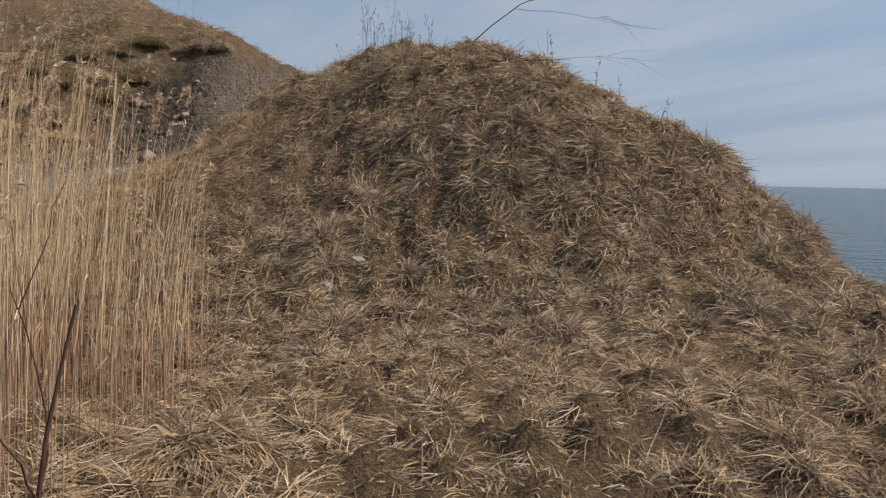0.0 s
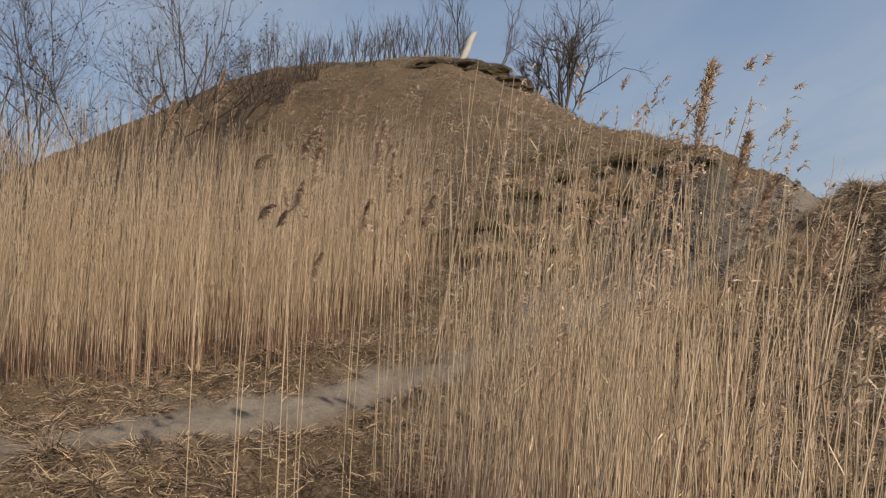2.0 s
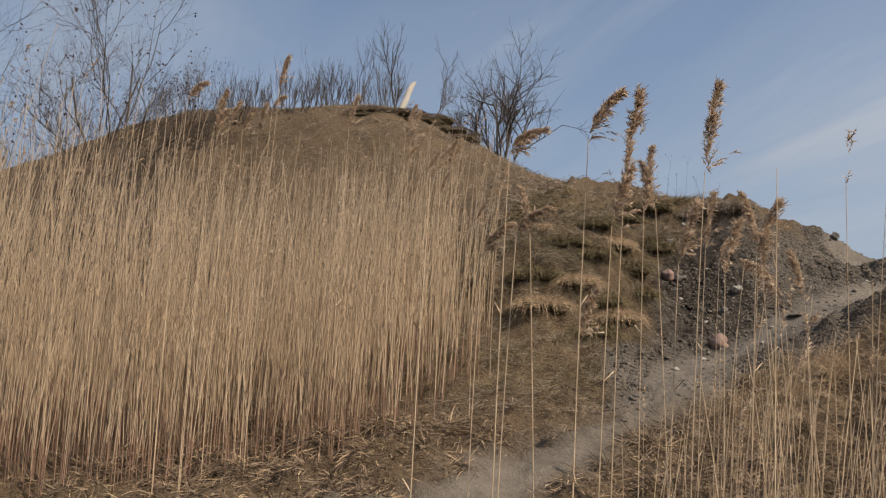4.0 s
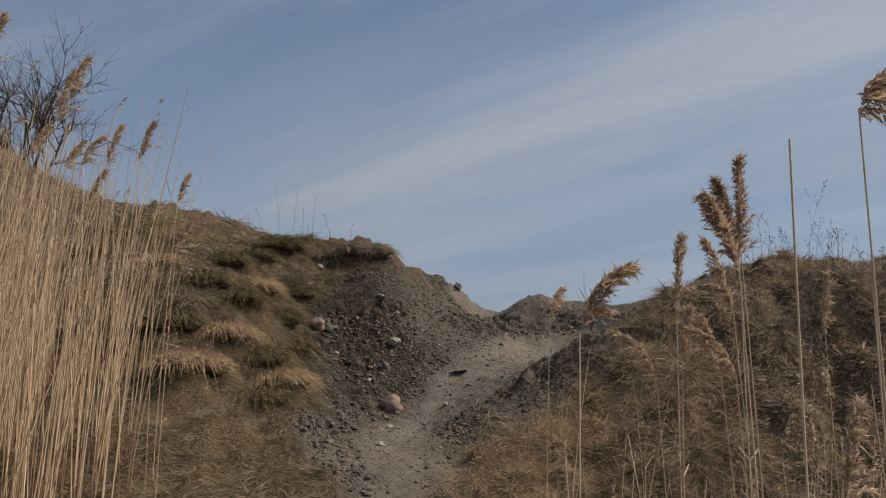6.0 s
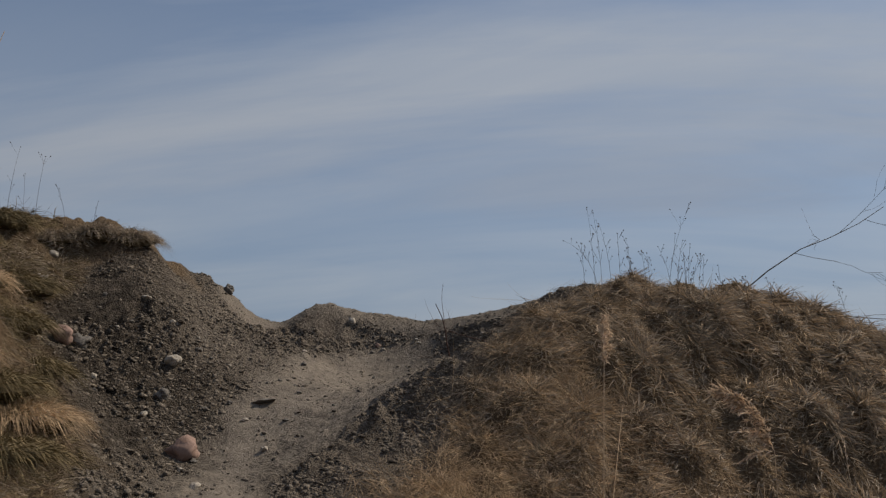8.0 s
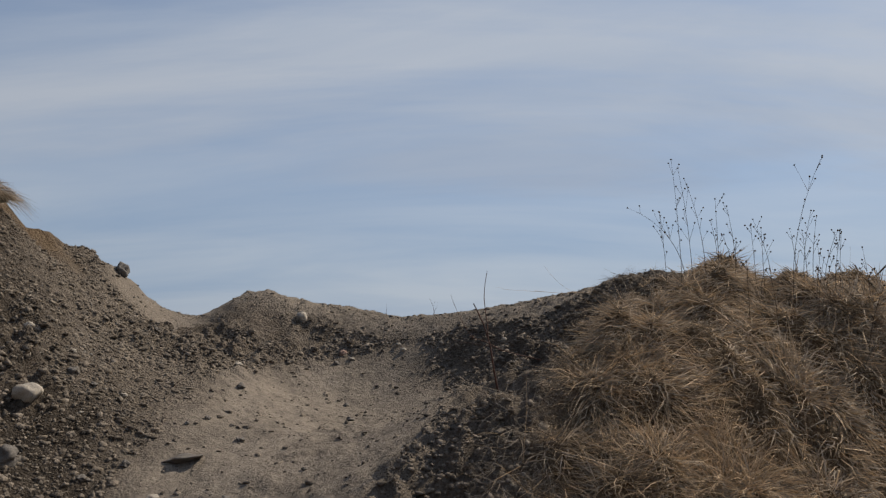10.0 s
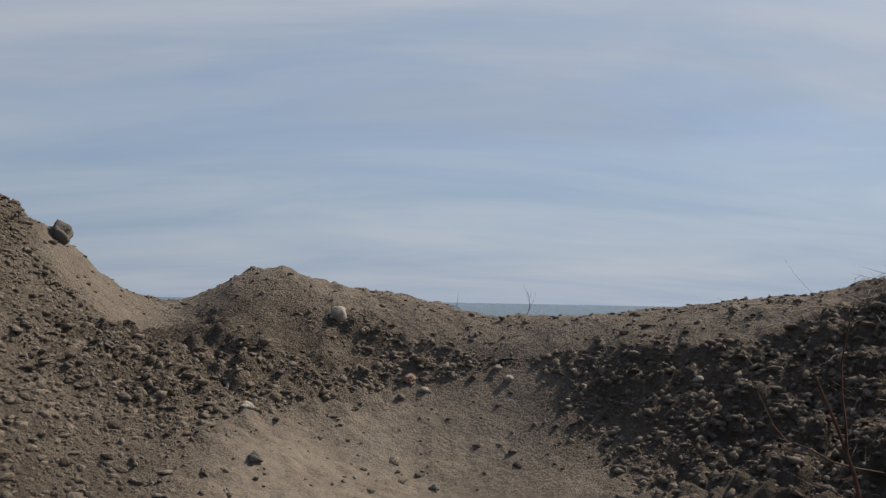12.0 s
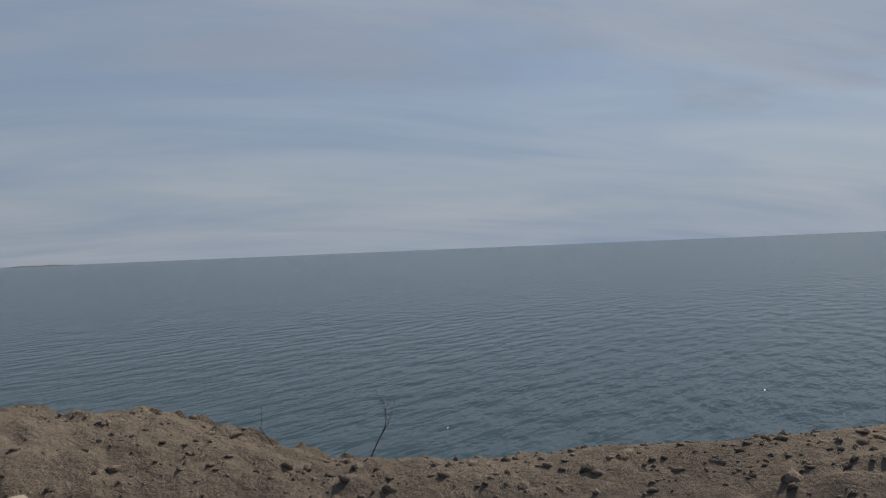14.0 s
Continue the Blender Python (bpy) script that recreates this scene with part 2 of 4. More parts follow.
def fbm(x, y, size, octaves=3, seed=0):
    z, amp = 0, 1.0
    for i in range(octaves):
        z = z + amp * value_noise(x / size + 17.3 * i, y / size - 9.1 * i, seed + i)
        size, amp = size * 0.5, amp * 0.5
    return z


def knoll(x, y, cx, cy, high, rx, ry, turn=0.0):
    c, s = math.cos(radians(turn)), math.sin(radians(turn))
    u, v = ((x - cx) * c + (y - cy) * s) / rx, (-(x - cx) * s + (y - cy) * c) / ry
    return high * np.exp(-0.5 * (u * u + v * v))


SEA = -3.6
def land(x, y):
    """Bluff, mounds and gully, without small relief."""
    z = 0.273 + -0.0149 * np.clip(x, -40, 20) + 0.0480 * np.clip(y, -10, 40)
    z = z + knoll(x, y, 0.38, 9.60, 1.851, 1.98, 1.63, -15)  # dome of dead grass
    z = z + knoll(x, y, -2.07, 10.49, 0.741, 1.08, 0.80, -21)  # its shoulder
    z = z + knoll(x, y, -0.86, 12.40, 0.981, 0.63, 1.61, 12)  # rim
    z = z + knoll(x, y, -1.83, 14.53, 0.336, 0.31, 0.58, -24)  # cone
    z = z + knoll(x, y, -6.17, 16.18, 1.751, 1.89, 3.69, 1)  # bank
    z = z + knoll(x, y, -4.19, 14.40, 0.534, 0.40, 1.18, -9)  # lip
    z = z + knoll(x, y, -16.89, 29.68, 8.317, 5.75, 6.33, 68)  # hill
    z = z + knoll(x, y, -8.39, 21.68, 2.637, 4.22, 4.84, -18)  # ridge
    z = z + knoll(x, y, -2.94, 15.23, 0.384, 0.41, 0.40, -23)  # rib
    z = z + knoll(x, y, -30.02, 26.96, 5.720, 4.39, 7.29, -16)  # far rise
    z = z + knoll(x, y, -2.52, 15.56, 1.267, 3.68, 3.21, 8)  # upland
    z = z + knoll(x, y, -4.86, 12.54, -0.926, 0.87, 1.34, 1)  # hollow
    z = z + knoll(x, y, 2.07, 8.05, 0.878, 1.33, 0.70, -7)  # flank
    z = z + knoll(x, y, -7.12, 12.48, 0.457, 1.55, 0.62, 1)  # slope
    z = z + knoll(x, y, -1.61, 6.90, -0.708, 3.09, 1.77, 23)  # dip
    z = z + knoll(x, y, 0.57, 14.79, 0.378, 2.37, 0.47, 21)  # seaward
    z = z + knoll(x, y, -16.16, 31.40, 0.648, 2.22, 1.24, 12)  # knob
    z = z + knoll(x, y, -24.64, 29.20, 2.534, 3.77, 3.17, 5)  # far shoulder
    z = z + knoll(x, y, 1.06, 9.84, 0.520, 0.94, 0.96, 36)  # crown
    z = z + knoll(x, y, -6.27, 16.84, -1.202, 0.81, 1.30, 1)  # dent
    coast = step(0, 2.32, x * math.sin(radians(58.8)) + y * math.cos(radians(58.8)) - 6.68)
    return z * (1 - coast) + (SEA - 1) * coast


def edge_distance(x, y, corners):
    """Distance to a closed outline, positive inside."""
    best, inside = np.full(np.shape(x), 1e9), np.zeros(np.shape(x), bool)
    for (ax, ay), (bx, by) in zip(corners, corners[1:] + corners[:1]):
        k = np.clip(((x - ax) * (bx - ax) + (y - ay) * (by - ay)) / ((bx - ax) ** 2 + (by - ay) ** 2), 0, 1)
        best = np.minimum(best, np.hypot(x - ax - k * (bx - ax), y - ay - k * (by - ay)))
        if ay != by:
            inside ^= ((ay > y) != (by > y)) & (x < (bx - ax) * (y - ay) / (by - ay) + ax)
    return np.where(inside, best, -best)


def line_distance(x, y, points):
    best = np.full(np.shape(x), 1e9)
    for (ax, ay), (bx, by) in zip(points, points[1:]):
        k = np.clip(((x - ax) * (bx - ax) + (y - ay) * (by - ay)) / ((bx - ax) ** 2 + (by - ay) ** 2), 0, 1)
        best = np.minimum(best, np.hypot(x - ax - k * (bx - ax), y - ay - k * (by - ay)))
    return best


def step(lo, hi, v):
    k = np.clip((v - lo) / (hi - lo), 0, 1)
    return k * k * (3 - 2 * k)


GULLY = [(-4.75, 9.3), (-4.15, 9.85), (-3.45, 10.3), (-2.8, 10.35), (-1.9, 10.6), (-1.3, 10.85), (1.2, 10.8), (3.5, 12.5), (2.5, 17.5),
         (-2, 18.5), (-3.5, 15.2), (-4.3, 14.65), (-5.05, 14.5), (-5.2, 13.6), (-5.5, 12.4), (-5.6, 11.3), (-5.8, 10.5), (-5.5, 9.9), (-5.5, 9.0)]
TRAIL = [(-26, 2.0), (-12, 2.6), (-9, 3.3), (-7.2, 4.3), (-6.8, 5.6), (-6.1, 7.1), (-5.2, 8.8), (-4.95, 10.2), (-4.4, 11.3), (-3.5, 12.15), (-2.75, 12.6), (-2.25, 12.7)]
BOWL = [(-3.9, 11.3), (-3.1, 11.6), (-2.4, 12.3)]
RIB = [(-3.0, 15.0), (-3.6, 13.9), (-3.5, 13.2), (-3.2, 12.9)]
CREST = [(-2.6, 14.9), (-1.85, 14.5), (-1.3, 13.6), (-0.95, 12.6), (-0.8, 11.6), (-0.5, 11.0)]


def zones(x, y):
    wob = 0.5 * fbm(x, y, 0.9, 3, 5)
    soil = step(-0.18, 0.22, edge_distance(x, y, GULLY) + wob)
    d = line_distance(x, y, TRAIL)
    wide = 0.18 + 0.26 * step(10.5, 12.6, y)
    dust = 1 - step(wide - 0.2, wide + 0.4, d + 0.9 * wob)
    dust = dust * (0.75 + 0.25 * step(9.0, 11.0, y))
    dust = np.maximum(dust, 0.85 * (1 - step(0.45, 0.95, line_distance(x, y, BOWL) + 0.7 * wob + 0.15)))
    dust = np.maximum(dust, 0.5 * soil * step(0.08, 0.3, fbm(x, y, 0.9, 4, 83)))
    crust = np.maximum(0.3 - 0.3 * step(0.12, 0.5, line_distance(x, y, RIB) + 0.5 * wob), 1 - step(0.2, 0.5, line_distance(x, y, CREST) + 0.4 * wob))
    return np.maximum(soil, dust), np.maximum(dust, 0.75 * crust * soil)


GRAVEL = [(-4.75, 14.35), (-4.75, 13.3), (-4.5, 12.4), (-4.6, 11.4), (-5.0, 10.6)]
# line of the rim wall, whose shade is painted into the soil colour
RIM_WALL = [(-2.25, 14.0), (-1.75, 13.3), (-1.45, 12.5), (-1.35, 11.7), (-1.9, 11.2)]


def gravel_and_shade(x, y):
    """Where dark loose gravel has run down the slopes, plus shade painted weakly along the rim wall."""
    wob = 0.6 * fbm(x, y, 0.7, 4, 7)
    run = 1 - step(0.35, 0.9, line_distance(x, y, GRAVEL) + wob)
    return np.maximum(run, 0.3 * (1 - step(0.1, 0.5, line_distance(x, y, RIM_WALL) + wob)))


def tufts(x, y, size, seed):
    """Scattered tuft centres: distance to the nearest as a share of size, and the way out from it."""
    ix, iy = np.floor(x / size), np.floor(y / size)
    best, bx, by = np.full(np.shape(x), 9.0), np.zeros(np.shape(x)), np.zeros(np.shape(x))
    for i in (-1, 0, 1):
        for j in (-1, 0, 1):
            dx = x / size - (ix + i + lattice(ix + i, iy + j, seed))
            dy = y / size - (iy + j + lattice(ix + i, iy + j, seed + 1))
            d = np.hypot(dx, dy)
            near = d < best
            best, bx, by = np.where(near, d, best), np.where(near, dx, bx), np.where(near, dy, by)
    return best, bx, by


def height(x, y):
    """The ground with its small relief."""
    soil, dust = zones(x, y)
    z = land(x, y)
    near = 1 - step(25, 60, np.hypot(x + 4, y - 10))
    rough = soil * (1 - 0.88 * dust) * near
    z = z + rough * (0.08 * fbm(x, y, 0.5, 5, 11) + 0.045 * np.abs(fbm(x, y, 0.22, 3, 23)) + 0.17 * step(-0.25, 0.25, fbm(x, y, 0.7, 3, 71)) * np.abs(fbm(x, y, 0.13, 3, 29)) - 0.03)
    z = z + dust * near * (0.035 * fbm(x, y, 0.35, 5, 31) + 0.014 * np.abs(fbm(x, y, 0.07, 2, 37)) - 0.004)
    z = z + (1 - soil) * near * (0.13 * fbm(x, y, 0.5, 4, 41) + 0.11 * np.abs(fbm(x, y, 0.24, 3, 47)) - 0.04)
    z = z + (1 - soil) * near * (0.1 * (1 - step(0.0, 0.62, tufts(x, y, 0.3, 97)[0])) - 0.04)
    bank = (1 - soil) * knoll(x, y, -6.3, 13.0, 1.0, 1.4, 1.4)
    z = z + bank * 0.16 * fbm(x * 0.55, y + 0.6 * x, 0.34, 2, 53)
    return z


def point_height(x, y):
    return float(height(np.array([x]), np.array([y]))[0])


def mesh_from(name, verts, faces, mat, smooth=False):
    """A mesh from arrays: verts n x 3, faces n x 3 or n x 4."""
    me = bpy.data.meshes.new(name)
    verts, faces = np.asarray(verts, np.float32), np.asarray(faces, np.int32)
    k = faces.shape[1]
    me.vertices.add(len(verts))
    me.vertices.foreach_set("co", verts.ravel())
    me.loops.add(faces.size)
    me.loops.foreach_set("vertex_index", faces.ravel())
    me.polygons.add(len(faces))
    me.polygons.foreach_set("loop_start", np.arange(len(faces), dtype=np.int32) * k)
    if smooth:
        me.polygons.foreach_set("use_smooth", np.ones(len(faces), bool))
    me.update()
    me.validate()
    if mat:
        me.materials.append(mat)
    return me


def spread_lines(spans, far):
    """Grid lines: evenly spaced in the spans (from, to, step), then ever wider out to far."""
    lines = [v for lo, hi, st in spans for v in np.arange(lo, hi - st * 0.4, st)]
    s, v = spans[0][2], spans[0][0]
    while v > -far:
        s *= 1.055
        v -= s
        lines.insert(0, v)
    s, v = spans[-1][2], spans[-1][1]
    while v < far:
        lines.append(v)
        s *= 1.055
        v += s
    return np.array(lines)


def build_ground():
    xs = spread_lines(((-8.2, -6.0, 0.05), (-6.0, -3.2, 0.025), (-3.2, -0.5, 0.018), (-0.5, 2.8, 0.04)), 3000)
    ys = spread_lines(((2.8, 9.4, 0.05), (9.4, 10.9, 0.025), (10.9, 14.2, 0.018), (14.2, 15.4, 0.025)), 3000)
    X, Y = np.meshgrid(xs, ys)
    Z = height(X, Y)
    nx, ny = len(xs), len(ys)
    i = np.arange(nx * ny).reshape(ny, nx)
    f = np.stack([i[:-1, :-1], i[:-1, 1:], i[1:, 1:], i[1:, :-1]], -1).reshape(-1, 4)
    me = mesh_from("ground", np.stack([X, Y, Z], -1).reshape(-1, 3), f, GROUND, True)
    soil, dust = zones(X, Y)
    for name, v in (("soil", soil), ("dust", dust), ("gravel", gravel_and_shade(X, Y))):
        me.attributes.new(name, "FLOAT", "POINT").data.foreach_set("value", v.ravel().astype(np.float32))
    tagged(new("ground", me), "hummocky bluff of dead grass with a bare gravelly gully and trodden path", "ground", kind="structure")


def build_sea():
    b = bmesh.new()
    bmesh.ops.create_grid(b, x_segments=2, y_segments=2, size=4800)
    me = bpy.data.meshes.new("water")
    b.to_mesh(me)
    b.free()
    me.materials.append(WATER)
    ob = new("water", me)
    ob.location = (0, 0, SEA)
    tagged(ob, "calm grey-blue sea with small wind ripples reaching the horizon", "sea", kind="structure")


build_ground()
build_sea()


def build_headland():
    """A thin strip of far shore on the horizon."""
    b = bmesh.new()
    rng = random.Random(4)
    rows = []
    for k in range(25):
        u = k / 24
        a = radians(32.0 + 4.6 * u)
        top = 7 * math.sin(math.pi * u) ** 0.6 * rng.uniform(0.7, 1.1) + 0.5
        rows.append([b.verts.new((r * math.sin(a), r * math.cos(a), SEA - 1 + (top if i == 1 else 0))) for i, r in enumerate((4000, 4040, 4080))])
    for p, q in zip(rows, rows[1:]):
        for i in (0, 1):
            b.faces.new((p[i], q[i], q[i + 1], p[i + 1]))
    me = bpy.data.meshes.new("backdrop")
    b.to_mesh(me)
    b.free()
    me.materials.append(STONE_GREY)
    tagged(new("backdrop", me), "faint low strip of distant shore on the sea horizon", "distant shore", kind="structure")


build_headland()


# ---- thin growth: ribbons, stalks and plumes ----
def unit(v):
    return v / np.maximum(np.linalg.norm(v, axis=-1, keepdims=True), 1e-9)


def ribbons(base, way, length, width, bend, rng):
    """Tapering blades of two joints: base + way * s + bend * s * s, with width across."""
    n = len(base)
    side = unit(np.cross(way, rng.normal(size=(n, 3))))
    rows = []
    for s, k in ((0.0, 1.0), (0.55, 0.85)):
        p = base + (way * s + bend * s * s) * length[:, None]
        w = side * (width * k * 0.5)[:, None]
        rows += [p - w, p + w]
    rows.append(base + (way + bend) * length[:, None])
    v = np.stack(rows, 1).reshape(-1, 3)
    pat = np.array([[0, 1, 3], [0, 3, 2], [2, 3, 4]])
    return v, (pat[None] + 5 * np.arange(n)[:, None, None]).reshape(-1, 3)


def rods(lines, radii, sides=4):
    """Tubes along polylines: lines n x m x 3, radii n x m."""
    n, m, _ = lines.shape
    t = unit(np.gradient(lines, axis=1))
    ref = np.where(np.abs(t[..., 2:3]) > 0.9, np.array([1.0, 0, 0]), np.array([0, 0, 1.0]))
    u = unit(np.cross(t, ref))
    w = np.cross(t, u)
    a = np.arange(sides) * 2 * math.pi / sides
    ring = lines[:, :, None] + radii[:, :, None, None] * (u[:, :, None] * np.cos(a)[None, None, :, None] + w[:, :, None] * np.sin(a)[None, None, :, None])
    v = ring.reshape(-1, 3)
    i = np.arange(n * m * sides).reshape(n, m, sides)
    p, q = i[:, :-1], i[:, 1:]
    f = np.stack([p, np.roll(p, -1, 2), np.roll(q, -1, 2), q], -1).reshape(-1, 4)
    f = np.concatenate([f[:, [0, 1, 2]], f[:, [0, 2, 3]]])
    return v, f


def joined(pieces):
    vs, fs, k = [], [], 0
    for v, f in pieces:
        vs.append(v)
        fs.append(f + k)
        k += len(v)
    return np.concatenate(vs), np.concatenate(fs)


def part(name, arrays, mat, parent, label=""):
    ob = new(name, mesh_from(name, arrays[0], arrays[1], mat))
    ob.parent = parent
    return tagged(ob, label)


def plume_arrays(rng, long, droop, n, origin=(0, 0, 0), lean=0.0, head=0.0):
    """A feathery seed head: side branches off a bowed axis, longest low down, each bearing spikelets and hanging to one side."""
    to = np.array([math.cos(head), math.sin(head), 0])
    up = np.array([0, 0, 1.0])
    nb = max(6, n // 18)
    u = np.sort(rng.random(nb)) ** 0.9
    u[0] = 0.0

    def axis(k):
        return up * (k * long * (1 - 0.45 * droop * k))[:, None] + to * ((lean * k + 0.5 * droop * k * k) * long)[:, None]

    a = rng.random(nb) * 2 * math.pi
    out = np.stack([np.cos(a), np.sin(a), np.zeros(nb)], 1) * rng.uniform(0.05, 0.3, nb)[:, None] + to * (0.1 + 0.45 * droop)
    stray = (rng.random(nb) < 0.2) & (u < 0.35)                    # some branches stand off or hang
    way = unit(out * np.where(stray, 2.2, 1.0)[:, None] + up * np.where(stray, 0.45, 1.0)[:, None] + to * (droop * u)[:, None])
    reach = long * (0.1 + 0.24 * np.sin(np.clip(1 - u, 0, 1) * 2.2) ** 0.8) * rng.uniform(0.6, 1.25, nb)
    sag = np.array([0, 0, -0.35]) * rng.uniform(0.2, 1.2, nb)[:, None] * (0.5 + droop) + to * 0.25 * droop
    k = rng.integers(0, nb, n)
    w = rng.random(n) ** 0.75
    base = axis(u)[k] + (way[k] * w[:, None] + sag[k] * (w * w)[:, None]) * reach[k][:, None]
    turn = unit(way[k] + 2 * sag[k] * w[:, None] + rng.normal(0, 0.38, (n, 3)))
    return ribbons(base + np.array(origin), turn, rng.uniform(0.012, 0.034, n) * (long / 0.3) ** 0.5, rng.uniform(0.0028, 0.0062, n), rng.normal(0, 0.2, (n, 3)) - up * 0.2, rng)


def inside(poly, n, rng):
    """n random points in an outline."""
    p = np.array(poly)
    lo, hi = p.min(0), p.max(0)
    got = np.zeros((0, 2))
    while len(got) < n:
        c = lo + rng.random((n * 2, 2)) * (hi - lo)
        got = np.concatenate([got, c[edge_distance(c[:, 0], c[:, 1], poly) > 0]])
    return got[:n]


def blades(name, label, x, y, long, wide, mat, rng, lift=(0.25, 0.9), lie=0.5, tuft=0.0, category="grass"):
    """Dead grass rooted at x, y, lying downhill by lie; one object of stuff."""
    n = len(x)
    z = height(x, y)
    e = 0.08
    gx, gy = (height(x + e, y) - height(x - e, y)) / (2 * e), (height(x, y + e) - height(x, y - e)) / (2 * e)
    out = unit(np.stack([-gx, -gy, np.ones(n)], 1))            # straight off the ground
    a = rng.random(n) * 2 * math.pi
    clump = np.clip(0.65 + 1.3 * fbm(x, y, 0.3, 2, 91), 0.35, 1.4)
    td, tx, ty = tufts(x, y, 0.3, 97)
    flat = np.stack([0.75 * np.cos(a) + 2.2 * tx - lie * gx, 0.75 * np.sin(a) + 2.2 * ty - lie * gy, np.zeros(n)], 1)
    flat = unit(flat - out * (flat * out).sum(1, keepdims=True))
    up = rng.uniform(lift[0], lift[1], n) * (1.25 - 0.5 * np.clip(td, 0, 1))
    way = unit(flat * 0.8 + out * up[:, None])
    bend = rng.normal(0, 0.2, (n, 3)) - out * (up * rng.uniform(0.2, 0.8, n))[:, None] - np.array([0, 0, 0.12])
    slim = 1 - 0.5 * step(8.0, 9.0, y) * (1 - step(1.6, 4.2, line_distance(x, y, TRAIL)))        # finer blades beside the path
    v, f = ribbons(np.stack([x, y, z - 0.01], 1), way, rng.uniform(long[0], long[1], n) * clump, rng.uniform(wide[0], wide[1], n) * slim, bend, rng)
    return tagged(new(name, mesh_from(name, v, f, mat)), label, category, kind="stuff")


def clumped(x0, x1, y0, y1, n, rng, size=0.35, sharp=0.0, soil_limit=0.45):
    """Random rooting points, gathered into clumps, off the bare soil."""
    gx, gy = np.zeros(0), np.zeros(0)
    while len(gx) < n:
        x, y = rng.uniform(x0, x1, n * 2), rng.uniform(y0, y1, n * 2)
        keep = (np.clip(0.55 + 0.8 * fbm(x, y, 0.3, 2, 91) + 0.3 * fbm(x, y, size * 3, 2, 95), 0.42, 1) ** 2 > rng.random(n * 2) * 0.7) & (tufts(x, y, 0.3, 97)[0] < rng.uniform(0.25, 0.95, n * 2)) & (zones(x, y)[0] < soil_limit) & (land(x, y) > -1.5)
        gx, gy = np.concatenate([gx, x[keep]]), np.concatenate([gy, y[keep]])
    return gx[:n], gy[:n]


def build_grass():
    rng = np.random.default_rng(3)
    for name, label, box, n, long, wide, mat, lift, lie, size in (
        ("matted_grass", "matted dead brown grass covering the dome-shaped mound", (-3.0, 4.2, 5.4, 11.6), 165000, (0.11, 0.3), (0.005, 0.011), GRASS, (0.2, 1.1), 0.25, 0.4),
        ("straw_litter", "pale dry grass stems lying tangled over the mound", (-2.6, 4.2, 5.4, 11.6), 70000, (0.11, 0.34), (0.004, 0.008), GRASS_PALE, (0.15, 1.0), 0.2, 0.9),
        # the flank's shade is put into the blade colour here
        ("rusty_grass", "dead grass on the path side of the mound, coloured darker for its shade", (-4.7, -1.8, 5.0, 9.6), 52000, (0.1, 0.3), (0.004, 0.0095), GRASS_DARK, (0.2, 1.1), 0.25, 0.4),
        ("rusty_straw", "few pale stems among the darkened flank grass", (-4.7, -2.0, 5.0, 11.0), 16000, (0.12, 0.34), (0.003, 0.006), GRASS_PALE, (0.2, 1.0), 0.2, 0.9),
        ("foreground_grass", "flattened tan dead grass at the foot of the mound", (-2.5, 4.5, 1.6, 5.6), 60000, (0.08, 0.26), (0.0035, 0.007), GRASS, (0.15, 0.9), 0.1, 0.5),
        ("foreground_straw", "pale flattened straw at the foot of the mound", (-2.5, 4.5, 1.6, 5.6), 52000, (0.1, 0.3), (0.003, 0.006), GRASS_PALE, (0.1, 0.8), 0.1, 0.6),
        ("bank_grass", "olive-brown grass on the terraced bank beside the gully", (-8.4, -4.7, 9.0, 18.0), 70000, (0.08, 0.24), (0.004, 0.008), MOSS, (0.2, 0.9), 0.6, 0.5),
        ("bank_straw", "tan dry grass on the terraced bank", (-8.4, -4.7, 8.6, 15.0), 40000, (0.1, 0.32), (0.004, 0.007), GRASS, (0.1, 0.8), 0.7, 0.45),
        # dark blades again, to carry that shade down to the mound's foot
        ("trailside_grass", "dry trampled grass along the narrow path", (-9.0, -2.4, 2.0, 9.2), 70000, (0.08, 0.28), (0.004, 0.009), GRASS_DARK, (0.15, 0.9), 0.2, 0.5),
        ("trailside_straw", "pale straw lying beside the narrow path", (-9.0, -2.4, 2.0, 9.2), 28000, (0.1, 0.3), (0.004, 0.007), GRASS_PALE, (0.1, 0.8), 0.2, 0.5),
        ("hill_grass", "short dry grass on the hillside", (-26, -2, 16.0, 32.0), 45000, (0.15, 0.4), (0.008, 0.016), GRASS, (0.3, 1.2), 0.2, 1.5),
    ):
        x, y = clumped(box[0], box[1], box[2], box[3], n, rng, size)
        blades(name, label, x, y, long, wide, mat, rng, lift, lie)
    # withered grey mat between the bare rim and the mound
    x, y = rng.uniform(-4.2, 1.0, 80000), rng.uniform(9.6, 11.6, 80000)
    d = edge_distance(x, y, GULLY)
    k = (np.abs(d - 0.1) < 0.4) & (rng.random(80000) < 0.75 - 0.5 * (d > 0.25))
    blades("withered_grass", "thin grey withered grass at the edge of the bare rim", x[k], y[k], (0.06, 0.2), (0.003, 0.005), GRASS_GREY, rng, (0.05, 0.4), 0.5)
    # bleached tufts beside the path
    for cx, cy, r, n in ((-3.75, 9.75, 0.45, 2800), (-3.15, 9.85, 0.45, 2600), (-3.9, 9.2, 0.55, 2800), (-2.5, 9.8, 0.5, 2500), (-2.7, 9.2, 0.55, 2200)):
        x, y = rng.normal(cx, r * 0.5, n), rng.normal(cy, r * 0.5, n)
        blades("straw_tuft", "straw-yellow tuft of long dry grass beside the path", x, y, (0.2, 0.5), (0.003, 0.006), GRASS_PALE, rng, (0.5, 1.6), 0.3)


